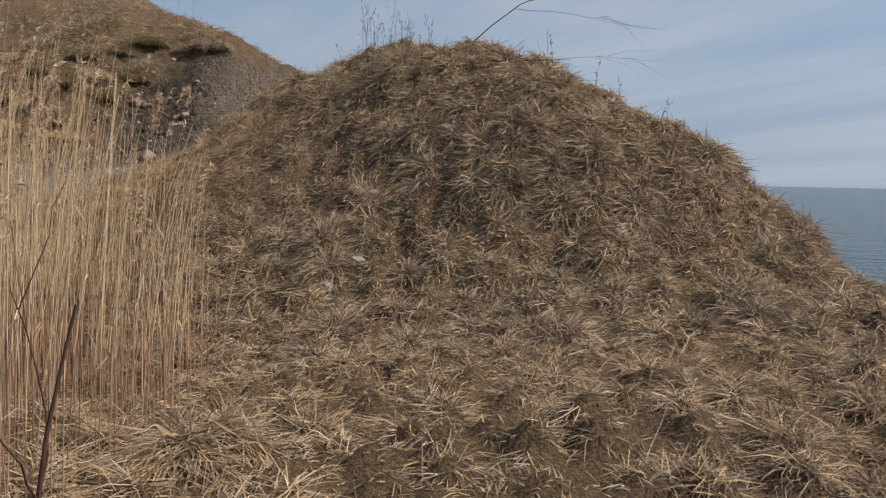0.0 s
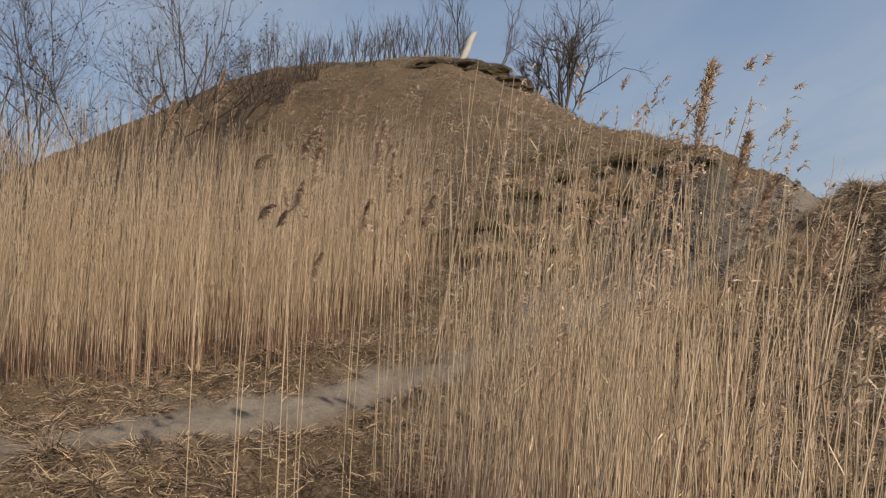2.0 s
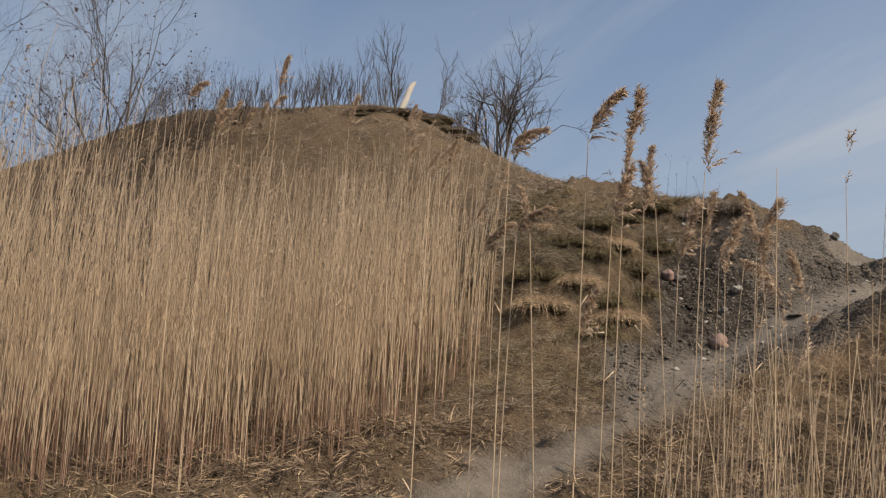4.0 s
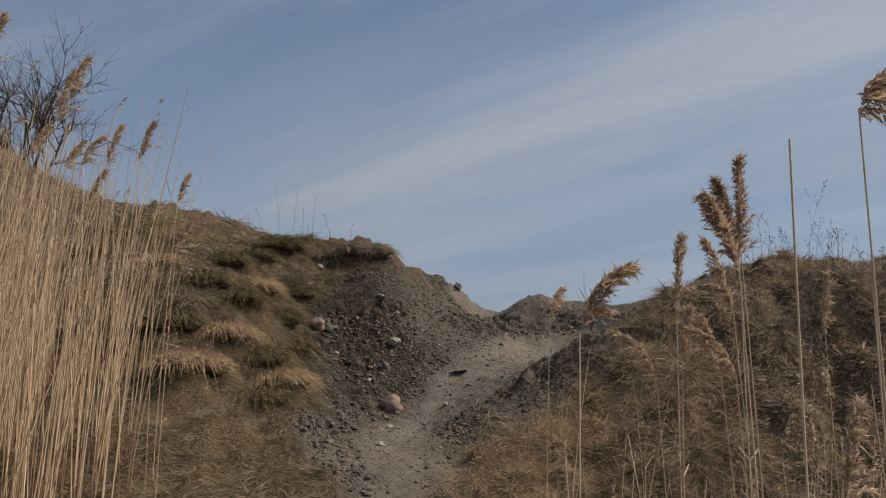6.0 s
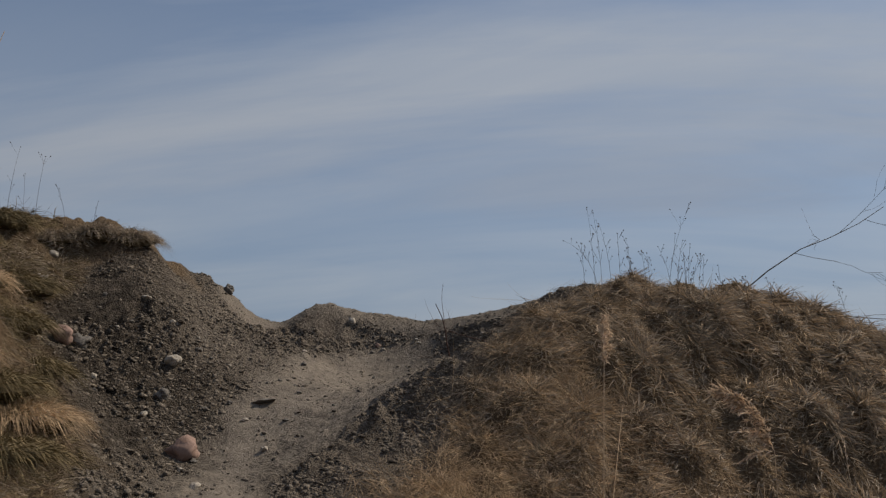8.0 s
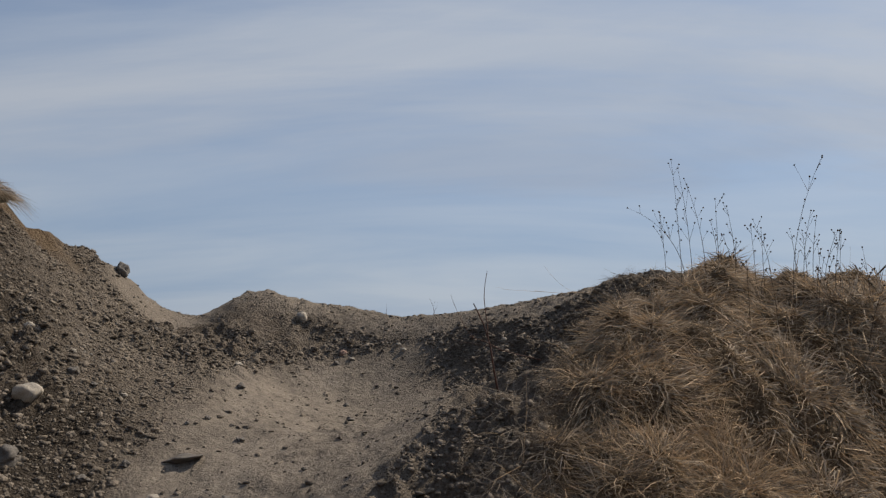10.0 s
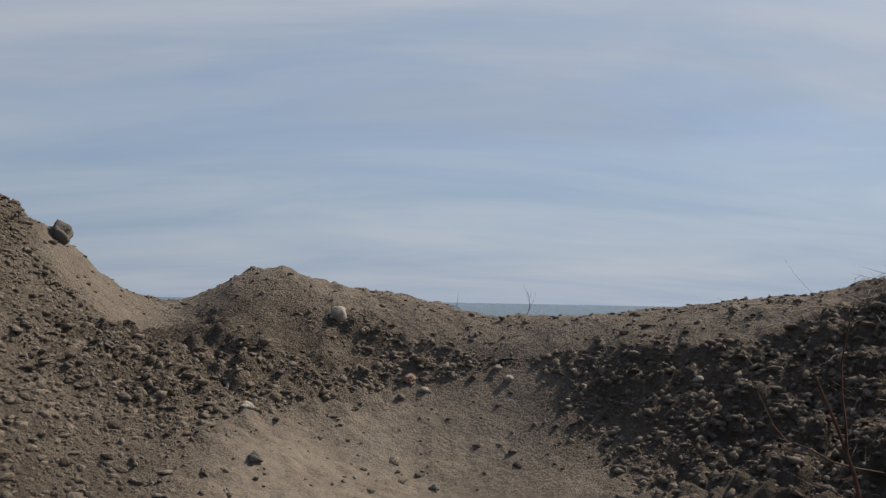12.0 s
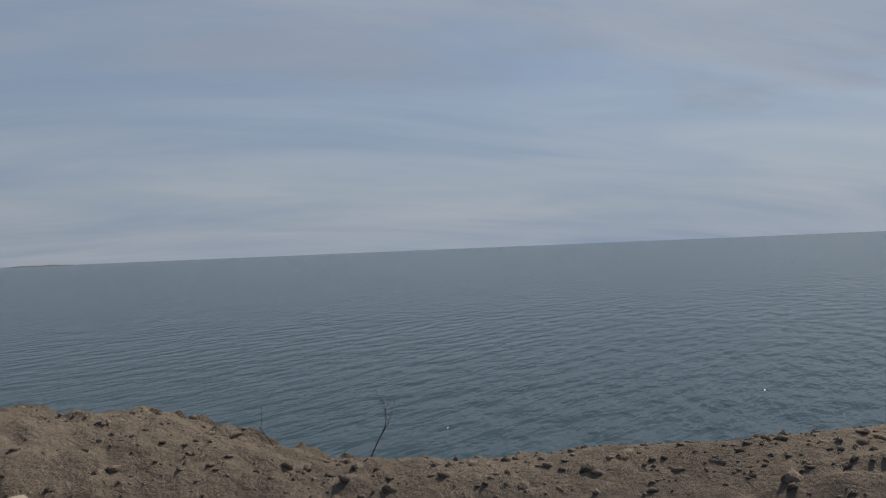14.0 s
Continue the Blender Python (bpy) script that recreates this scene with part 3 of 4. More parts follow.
def reed_stand(name, label, poly, n, low, high, rng, plumes, thin=None, dull=0.16, rise=0.0):
    """A dense stand of dead reeds: stalks, hanging leaves and plumes in one object of stuff with three materials."""
    p = inside(poly, n, rng)
    if thin:
        p = p[rng.random(n) < thin(p)]
        n = len(p)
    x, y = p[:, 0], p[:, 1]
    z = height(x, y)
    tall = (low + (high - low) * (0.5 + fbm(x, y, 1.2, 2, 61))) * rng.uniform(0.6, 1.14, n) * (1 + rise * (1 - step(-2.7, -1.3, x)))
    lean = np.stack([rng.normal(0.06, 0.075, n), rng.normal(0, 0.075, n)], 1)
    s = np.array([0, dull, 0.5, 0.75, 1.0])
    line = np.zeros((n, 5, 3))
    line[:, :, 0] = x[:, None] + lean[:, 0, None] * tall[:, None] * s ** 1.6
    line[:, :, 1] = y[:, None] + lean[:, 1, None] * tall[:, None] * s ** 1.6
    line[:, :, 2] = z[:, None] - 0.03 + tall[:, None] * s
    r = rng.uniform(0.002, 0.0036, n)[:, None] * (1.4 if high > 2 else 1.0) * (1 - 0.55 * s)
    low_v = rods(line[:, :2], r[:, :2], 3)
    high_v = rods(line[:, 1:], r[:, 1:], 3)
    # narrow dry leaves along the stalks
    k = rng.integers(0, n, int(n * 0.7))
    u = rng.uniform(0.25, 0.95, len(k))
    base = np.stack([x[k] + lean[k, 0] * tall[k] * u ** 1.6, y[k] + lean[k, 1] * tall[k] * u ** 1.6, z[k] + tall[k] * u], 1)
    a = rng.random(len(k)) * 2 * math.pi
    way = unit(np.stack([np.cos(a) * 0.4, np.sin(a) * 0.4, rng.uniform(0.5, 1.2, len(k))], 1))
    leaf = ribbons(base, way, rng.uniform(0.08, 0.22, len(k)), rng.uniform(0.002, 0.005, len(k)), np.array([[0.1, 0, -0.7]]) * rng.uniform(0.3, 1.3, len(k))[:, None], rng)
    straw = joined([high_v, leaf])
    heads = []
    for i in np.nonzero(rng.random(n) < plumes)[0]:
        heads.append(plume_arrays(rng, rng.uniform(0.16, 0.3), rng.uniform(0.05, 0.6), 66, line[i, -1] - np.array([0, 0, 0.03]), 0.1, rng.normal(0.2, 0.7)))
    v, f = joined([straw, low_v] + heads)
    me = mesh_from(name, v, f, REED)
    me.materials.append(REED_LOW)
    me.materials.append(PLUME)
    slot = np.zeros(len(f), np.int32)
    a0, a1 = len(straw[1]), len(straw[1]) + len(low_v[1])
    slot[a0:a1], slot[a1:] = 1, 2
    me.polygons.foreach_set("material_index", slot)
    tagged(new(name, me), label, "reeds", kind="stuff")


NEAR_STAND = [(-1.1, 2.25), (-1.28, 4.0), (-1.5, 5.7), (-2.4, 5.8), (-4.1, 6.0), (-4.95, 5.5), (-4.6, 4.4), (-3.0, 3.2), (-1.9, 2.15)]
FAR_STAND = [(-9.9, 5.2), (-8.6, 5.75), (-7.6, 6.95), (-6.98, 8.0), (-6.68, 9.2), (-6.8, 10.5), (-8.0, 11.6), (-12.0, 11.0), (-13.0, 7.0)]


def build_stands():
    rng = np.random.default_rng(8)
    reed_stand("reed_stand", "dense stand of tall straw-coloured dead reeds below the bank", FAR_STAND, 3600, 2.0, 2.75, rng, 0.1,
               lambda p: (0.35 + 0.65 * (edge_distance(p[:, 0], p[:, 1], FAR_STAND) < 1.6)) * (1 - 0.75 * step(-7.9, -7.0, p[:, 0]) * step(7.8, 8.8, p[:, 1])))
    reed_stand("reed_stand", "loose stand of thin tan reeds in front of the mound", NEAR_STAND, 3400, 1.0, 1.5, rng, 0.24,
               lambda p: (0.07 + 0.6 * step(-4.3, -3.2, p[:, 0]) * (1 - 0.72 * step(-2.9, -2.3, p[:, 0]))) * (0.3 + 0.7 * step(0, 0.35, edge_distance(p[:, 0], p[:, 1], NEAR_STAND))), 0.38, 0.5)
    reed_stand("reed_fringe", "sparse reeds at the foot of the mound beside the path", [(-5.0, 5.4), (-3.2, 5.5), (-3.0, 7.4), (-4.4, 8.0), (-5.2, 6.6)], 130, 0.9, 1.9, rng, 0.2)


def single_reed(x, y, tall, droop, long, head, seed, feather=True, lean=(0.03, 0.0)):
    """One reed that stands out: stalk, plume and two dry leaves."""
    rng = np.random.default_rng(seed)
    z = point_height(x, y)
    root = new("reed")
    root.location = (x, y, z)
    s = np.linspace(0, 1, 8)
    line = np.zeros((1, 8, 3))
    body = tall - long * 0.8 if feather else tall
    line[0, :, 0], line[0, :, 1], line[0, :, 2] = lean[0] * tall * s ** 1.5, lean[1] * tall * s ** 1.5, body * s - 0.03 * (1 - s)
    part("stalk", rods(line, np.full((1, 8), 0.003) * (1 - 0.5 * s), 6), REED, root)
    if feather:
        part("plume", plume_arrays(rng, long, droop, 1100, line[0, -1] - np.array([0, 0, 0.02]), 0.08, head), PLUME, root, "brown feathery plume")
    for k in (3, 5):
        a = rng.random() * 6.28
        b = line[0, k][None]
        part("leaf", ribbons(b, unit(np.array([[math.cos(a) * 0.4, math.sin(a) * 0.4, 1.0]])), np.array([rng.uniform(0.12, 0.24)]), np.array([0.005]), np.array([[0.1, 0, -0.9]]), rng), REED, root)
    what = "drooping" if droop > 0.7 else "upright"
    tagged(root, f"tall dead reed with {'an ' + what + ' brown plume' if feather else 'a bare broken tip'} beside the path", "reed", "tall reeds beside the path")


def build_single_reeds():
    # place of the tip, droop, length of the plume, side to which it hangs
    tips = ((-4.85, 4.75, 2.66, 0.1, 0.36, 0.2), (-4.57, 4.99, 2.62, 0.12, 0.33, 0.3), (-4.93, 4.8, 2.66, 0.65, 0.24, 0.1), (-4.86, 5.61, 2.62, 0.1, 0.28, 0.4),
            (-4.9, 5.66, 2.58, 0.25, 0.24, 2.9), (-4.87, 4.6, 2.34, 0.3, 0.22, 0.2), (-4.42, 6.4, 2.56, 0.3, 0.3, 2.7), (-5.2, 4.71, 2.5, 1.15, 0.17, 0.1), (-5.18, 4.73, 2.22, 1.1, 0.17, 0.0),
            (-4.66, 5.0, 2.27, 0.3, 0.24, 0.2), (-4.5, 5.2, 2.2, 0.3, 0.24, 0.6), (-4.35, 5.25, 2.26, 0.4, 0.26, 0.2), (-5.36, 5.07, 2.35, 0.35, 0.17, 2.6), (-5.47, 5.25, 2.2, 0.8, 0.22, 0.0),
            (-5.05, 5.05, 1.95, 0.4, 0.2, 0.3), (-4.59, 6.35, 2.57, 0.1, 0.28, 0.2), (-4.44, 7.8, 2.5, 0.75, 0.26, 0.6), (-4.35, 7.35, 2.2, 0.9, 0.34, 2.7), (-4.4, 6.55, 2.2, 0.8, 0.28, 2.8),
            (-4.3, 6.75, 2.28, 0.2, 0.24, 0.0), (-4.15, 6.85, 2.26, 0.25, 0.26, 2.9), (-3.42, 6.86, 2.5, 0.15, 0.28, 0.2),
            (-2.5, 3.86, 2.55, 0.12, 0.34, 0.2), (-2.4, 4.1, 2.4, 0.2, 0.28, 0.5), (-2.34, 4.36, 2.2, 0.25, 0.3, 0.3), (-2.78, 4.7, 2.35, 0.3, 0.3, 0.1), (-2.1, 4.2, 1.95, 0.3, 0.28, 0.4),
            (-2.95, 4.2, 2.15, 0.3, 0.28, 0.2), (-3.2, 4.6, 2.25, 0.3, 0.28, 0.6), (-1.95, 3.7, 1.85, 0.35, 0.28, 0.2), (-3.5, 5.0, 2.3, 0.4, 0.26, 0.2), (-1.71, 4.65, 2.0, 0.2, 0.28, 0.3),
            (-8.00, 6.38, 3.47, 0.9, 0.2, 0.4), (-7.83, 6.39, 3.41, 0.3, 0.24, 0.2), (-7.58, 6.78, 3.67, 0.2, 0.24, 0.3), (-7.93, 6.70, 3.42, 0.4, 0.2, 0.5), (-7.89, 6.83, 3.46, 0.5, 0.2, 0.3), (-7.86, 6.96, 3.50, 0.3, 0.2, 0.2),
            (-7.68, 6.93, 3.50, 0.9, 0.16, 0.2), (-7.80, 6.37, 3.22, 0.6, 0.2, 0.4), (-7.42, 7.65, 3.73, 0.2, 0.28, 0.3), (-7.14, 8.27, 3.83, 0.3, 0.28, 0.6), (-6.77, 8.37, 3.49, 0.3, 0.24, 0.3), (-6.55, 8.56, 2.93, 0.4, 0.2, 0.2),
            (-7.09, 9.49, 3.82, 0.25, 0.32, 0.5), (-7.3, 8.79, 3.93, 0.2, 0.34, 0.4),
            (-6.61, 9.6, 3.5, 0.35, 0.26, 0.6), (-7.2, 9.45, 3.72, 0.6, 0.28, 0.3), (-7.32, 9.4, 3.62, 0.5, 0.26, 0.5), (-7.15, 9.3, 3.5, 0.4, 0.26, 0.2), (-7.5, 9.2, 3.7, 0.5, 0.28, 0.6))
    for i, (x, y, top, droop, long, head) in enumerate(tips):
        long *= 1.1
        sag = 1 - 0.45 * min(droop, 1.0)
        ox = (0.08 + 0.5 * droop) * long * math.cos(head)
        oy = (0.08 + 0.5 * droop) * long * math.sin(head)
        lean = (0.03 * math.cos(head) + 0.01 * math.sin(i * 1.7), 0.02 * math.sin(i))
        tall = top - point_height(x - ox, y - oy) - long * sag + 0.8 * long
        single_reed(x - ox - lean[0] * tall, y - oy - lean[1] * tall, tall, droop, long, head, 100 + i, lean=lean)
    single_reed(-5.65, 4.56, 1.98, 0, 0, 0, 99, False)


# ---- stones, clods and pebbles ----
def lump_shape(seed, rounds=2, rough=0.25):
    """A worn stone of radius one: a ball pushed in and out by noise, flattened below."""
    b = bmesh.new()
    bmesh.ops.create_icosphere(b, subdivisions=rounds, radius=1.0)
    for v in b.verts:
        d = v.co.normalized()
        k = 1 + rough * noise.noise(d * 1.3 + Vector((seed * 3.1, 0, 0))) + 0.35 * rough * noise.noise(d * 3.2 + Vector((0, seed * 1.7, 0)))
        v.co = d * k
    bmesh.ops.recalc_face_normals(b, faces=b.faces)
    return b


def stone_mesh(seed, mat, rough=0.5, smooth=True):
    b = lump_shape(seed, 3, rough)
    me = bpy.data.meshes.new("stone")
    b.to_mesh(me)
    b.free()
    me.materials.append(mat)
    for p in me.polygons:
        p.use_smooth = smooth
    return me


def stone(x, y, size, me, label, flat=0.7, turn=0.0, sink=0.25, up=0.0):
    ob = new("stone", me)
    r = size / 2
    ob.matrix_world = Matrix.LocRotScale((x, y, point_height(x, y) + r * flat * (1 - 2 * sink) + up), Euler((0.2 * math.sin(turn), 0.2 * math.cos(turn * 1.7), turn)), (r, r * 0.85, r * flat))
    return tagged(ob, label, "stone", "stones in the gully")


def build_stones():
    pale = [stone_mesh(i, STONE_PALE) for i in range(3)]
    grey = [stone_mesh(10 + i, STONE_GREY, 0.75) for i in range(3)]
    pink = [stone_mesh(20 + i, STONE_PINK, 0.6) for i in range(2)]
    for x, y, size, me, label, flat in (
        (-4.54, 11.9, 0.25, pink[1], "rounded pinkish boulder at the foot of the gravel slope", 0.8),
        (-5.17, 13.14, 0.2, pink[0], "blocky pink granite stone on the gravel slope", 0.85),
        (-5.03, 13.15, 0.16, grey[0], "grey stone beside the pink one on the gravel slope", 0.8),
        (-4.28, 12.9, 0.14, pale[0], "white stone in the dark gravel", 0.8),
        (-4.45, 12.62, 0.13, grey[1], "grey rounded stone in the dark gravel", 0.7),
        (-5.2, 14.0, 0.12, pale[1], "small pale stone near the turf edge", 0.8),
        (-5.0, 14.48, 0.12, pale[2], "small pale stone under the turf lip", 0.7),
        (-4.31, 13.63, 0.09, pale[0], "small white flat stone on the slope", 0.5),
        (-3.66, 12.32, 0.19, grey[2], "flat tan stone beside the trodden floor", 0.2),
        (-4.68, 12.42, 0.07, pale[1], "small pale stone in gravel", 0.7),
        (-4.72, 11.2, 0.08, pale[2], "small pale stone beside the boulder", 0.7),
        (-1.81, 13.74, 0.105, pale[2], "white angular stone set in the rim", 0.9),
        (-1.82, 13.16, 0.065, pink[0], "small pinkish stone below the rim", 0.8),
        (-1.57, 12.72, 0.045, pale[0], "tiny white stone below the rim", 0.8),
        (-2.67, 13.34, 0.07, pale[1], "small white oval stone on the trodden floor", 0.55),
        (-1.46, 11.79, 0.04, pale[2], "tiny pale stone in the rim bank", 0.8),
        (-1.93, 13.11, 0.055, grey[1], "small grey stone below the rim", 0.6),
        (-3.96, 13.09, 0.07, grey[0], "small grey stone on the slope", 0.7),
        (-2.8, 15.1, 0.13, grey[1], "upright grey rock on the crest of the slope", 0.9),
        (-1.26, 7.7, 0.16, pale[1], "pale stone half hidden in dead grass", 0.5),
        (-0.82, 7.54, 0.15, pale[0], "pale stone half hidden in dead grass", 0.5),
        (-1.1, 7.29, 0.14, pale[2], "pale leaning stone in dead grass", 0.7),
        (-5.27, 9.35, 0.07, grey[2], "small grey stone on the path", 0.6),
        (-4.97, 10.38, 0.08, pale[0], "small pale stone on the path", 0.6),
    ):
        stone(x, y, size, me, label, flat, x * 7 + y, 0.3)
    rng = np.random.default_rng(21)
    for i in range(48):
        x, y = rng.uniform(-5.4, -3.3), rng.uniform(11.4, 14.6)
        if i > 32:
            x, y = rng.uniform(-3.4, -1.4), rng.uniform(11.6, 14.2)
        if zones(np.array([x]), np.array([y]))[0][0] > 0.8:
            me = (pale + grey + grey)[int(rng.integers(9))]
            stone(x, y, rng.uniform(0.025, 0.065), me, "small worn stone lying in the gravel", rng.uniform(0.5, 0.8), rng.uniform(0, 6), 0.35)


def lumps(name, label, x, y, size, mat, rng, flat=(0.45, 0.9), category="gravel"):
    """Many small rough lumps on the ground as one object of stuff."""
    shapes = []
    for s in range(5):
        b = lump_shape(40 + s, 1, 1.2)
        b.verts.ensure_lookup_table()
        shapes.append((np.array([v.co[:] for v in b.verts]), np.array([[v.index for v in f.verts] for f in b.faces])))
        b.free()
    z = height(x, y)
    out = []
    which = rng.integers(0, 5, len(x))
    for s, (v, f) in enumerate(shapes):
        k = np.nonzero(which == s)[0]
        a = rng.random(len(k)) * 6.28
        c, sn = np.cos(a)[:, None], np.sin(a)[:, None]
        r = size[k][:, None]
        sx, sy, sz = r * rng.uniform(0.7, 1.3, (len(k), 1)), r * rng.uniform(0.7, 1.3, (len(k), 1)), r * rng.uniform(flat[0], flat[1], (len(k), 1))
        px, py, pz = v[:, 0] * sx, v[:, 1] * sy, v[:, 2] * sz
        w = np.stack([px * c - py * sn + x[k][:, None], px * sn + py * c + y[k][:, None], pz + z[k][:, None] - sz * 0.3], -1)
        out.append((w.reshape(-1, 3), (f[None] + (len(v) * np.arange(len(k)))[:, None, None]).reshape(-1, 3)))
    v, f = joined(out)
    tagged(new(name, mesh_from(name, v, f, mat)), label, category, kind="stuff")


def build_gravel():
    rng = np.random.default_rng(31)

    def spots(n, floor_share):
        x, y = rng.uniform(-6.0, 1.2, n), rng.uniform(9.0, 15.6, n)
        soil, dust = zones(x, y)
        patch = fbm(x, y, 0.8, 3, 71) + 0.5
        k = (soil > 0.6) & (rng.random(n) < np.where(dust > 0.5, floor_share, np.clip(2.4 * patch - 0.6 + 0.5 * gravel_and_shade(x, y), 0.05, 1))) & (x * 0.855 + y * 0.518 < 7.3)
        return x[k], y[k]

    x, y = spots(120000, 0.06)
    lumps("soil_clods", "crumbly grey-brown clods over the gully and rim", x, y, 0.004 + 0.0055 * rng.exponential(1.0, len(x)).clip(0, 4), CLOD, rng)
    x, y = spots(6000, 0.15)
    lumps("pebbles", "mixed grey and pale pebbles in the gravelly soil", x, y, rng.uniform(0.003, 0.01, len(x)), PEBBLE, rng)
    x, y = spots(5000, 0.0)
    lumps("soil_lumps", "larger broken lumps of dry soil on the gully slopes", x, y, rng.uniform(0.014, 0.034, len(x)), CLOD, rng, (0.3, 0.6))
    # crumbs pushed up along the crest of the rim
    y = 10.7 + 3.4 * rng.random(1500) ** 2.2
    x = -0.95 - 0.22 * (y - 12.4) + rng.normal(0, 0.2, 1500)
    lumps("rim_crumbs", "dark dry crumbs of soil along the crest of the rim", x, y, 0.003 + 0.005 * rng.exponential(1.0, 1500).clip(0, 4), CLOD, rng)
    x, y = rng.uniform(-5.6, -4.3, 300), rng.uniform(8.5, 11.5, 300)
    lumps("path_crumbs", "scattered soil crumbs on the trodden path", x, y, rng.uniform(0.005, 0.02, 300), CLOD, rng)


SOD = material("dark_sod", ((0.045, 0.034, 0.02), (0.11, 0.085, 0.045)), 18.0, 0.95, 0.8, 60.0)


# ---- turf tussocks on the terraced bank ----
def tussock(x, y, size, seed, mat, label, high=0.45, sink=0.0):
    rng = np.random.default_rng(seed)
    root = new("grass_tussock")
    z = point_height(x, y) - sink
    root.location = (x, y, z)
    b = lump_shape(seed, 3, 0.5)
    for v in b.verts:
        v.co = Vector((v.co.x * size * 0.5, v.co.y * size * 0.42, v.co.z * size * high * 0.5 - 0.05 * size))
    me = bpy.data.meshes.new("turf")
    b.to_mesh(me)
    b.free()
    me.materials.append(SOD)
    ob = new("turf", me)
    ob.parent = root
    n = int(2600 * size)
    a, u = rng.random(n) * 6.28, np.sqrt(rng.random(n))
    px, py = np.cos(a) * u * size * 0.5, np.sin(a) * u * size * 0.42
    pz = np.sqrt(np.maximum(0.02, 1 - u * u)) * size * high * 0.5
    out = np.stack([np.cos(a) * u + 0.2, np.sin(a) * u - 0.5, 0.35 + 0.6 * (1 - u)], 1)
    tagged(part("blade_cover", ribbons(np.stack([px, py, pz - 0.02], 1), unit(out + rng.normal(0, 0.25, (n, 3))), rng.uniform(0.1, 0.27, n), rng.uniform(0.003, 0.006, n),
                           np.array([[0.1, -0.25, -1.0]]) * rng.uniform(0.5, 1.1, n)[:, None], rng), mat, root, "overhanging dry blades"), kind="stuff")
    tagged(root, label, "grass tussock", "turf tussocks on the bank")


def build_tussocks():
    for i, (x, y, size, mat) in enumerate((
        (-5.5, 13.7, 0.75, MOSS), (-5.68, 12.8, 0.6, MOSS), (-5.92, 11.74, 0.5, MOSS), (-5.95, 11.15, 0.5, MOSS), (-5.54, 14.7, 0.55, MOSS), (-4.95, 14.95, 0.5, MOSS),
        (-6.0, 13.15, 0.75, GRASS_PALE), (-5.5, 12.4, 0.4, MOSS), (-6.25, 11.9, 0.6, GRASS_PALE), (-5.72, 11.6, 0.55, GRASS_PALE), (-6.55, 12.6, 0.5, MOSS),
        (-6.6, 11.35, 0.6, GRASS_PALE), (-6.8, 11.9, 0.6, MOSS), (-6.3, 13.8, 0.6, MOSS), (-6.1, 12.5, 0.5, MOSS), (-7.0, 13.0, 0.6, GRASS_PALE), (-5.9, 14.2, 0.5, MOSS))):
        tussock(x, y, size * (0.8 + 0.35 * math.sin(i * 2.7) ** 2), 60 + i, mat, ("olive-brown" if mat is MOSS else "straw-coloured") + " turf tussock overhanging the stepped bank", 0.3)
    # dark sods that overhang the top of the gravel slope
    for i, (x, y, size) in enumerate(((-4.2, 14.45, 0.4), (-4.5, 14.62, 0.5), (-4.85, 14.75, 0.5))):
        tussock(x, y, size, 90 + i, GRASS, "dark brown overhanging sod at the top of the gravel slope", 0.42)
    # sods that break off along the brow of the hill
    for i, (x, y, size) in enumerate(((-16.9, 28.05, 1.9), (-15.9, 28.3, 1.4), (-15.5, 28.5, 1.7), (-14.6, 28.5, 2.0), (-13.6, 28.2, 1.8), (-13.0, 27.6, 1.3))):
        tussock(x, y, size, 110 + i, GRASS_DARK, "dark brown overhanging sod along the brow of the hill", 0.32, 0.14)



# ---- weeds and twigs ----
def weed(x, y, tall, seed, curl=0.0, heads=7):
    rng = np.random.default_rng(seed)
    root = new("dry_weed")
    root.location = (x, y, point_height(x, y))
    s = np.linspace(0, 1, 9)
    a = rng.random() * 6.28
    bow = rng.uniform(0.05, 0.28) + curl
    line = np.zeros((1, 9, 3))
    line[0, :, 0], line[0, :, 1] = math.cos(a) * bow * tall * s ** 2, math.sin(a) * bow * tall * s ** 2
    line[0, :, 2] = tall * (s - 0.3 * curl * s ** 3) - 0.02 * (1 - s)
    part("stem", rods(line, np.full((1, 9), 0.0022) * (1 - 0.6 * s), 4), WEED, root)
    sprays = []
    ends = []
    for k in range(heads):
        j = int(rng.integers(3, 8))
        b = rng.random() * 6.28
        l = rng.uniform(0.06, 0.2) * tall
        tip = line[0, j] + np.array([math.cos(b) * l * 0.6, math.sin(b) * l * 0.6, l])
        sprays.append(np.linspace(line[0, j], tip, 4))
        ends.append(tip)
    sprays = np.array(sprays)
    tagged(part("branchlet", rods(sprays, np.full((heads, 4), 0.001), 3), WEED, root), kind="stuff")
    ends = np.array(ends + [line[0, -1]])
    lum = lump_shape(seed % 5, 1, 0.3)
    bv = np.array([v.co[:] for v in lum.verts]) * 0.0062
    bf = np.array([[v.index for v in f.verts] for f in lum.faces])
    lum.free()
    tagged(part("seed_tuft", ((bv[None] + ends[:, None]).reshape(-1, 3), (bf[None] + len(bv) * np.arange(len(ends))[:, None, None]).reshape(-1, 3)), WEED, root, "dark dry seed heads"), kind="stuff")
    tagged(root, "thin dry weed with dark seed heads on the mound's crest", "weed", "dry weeds on the mound")


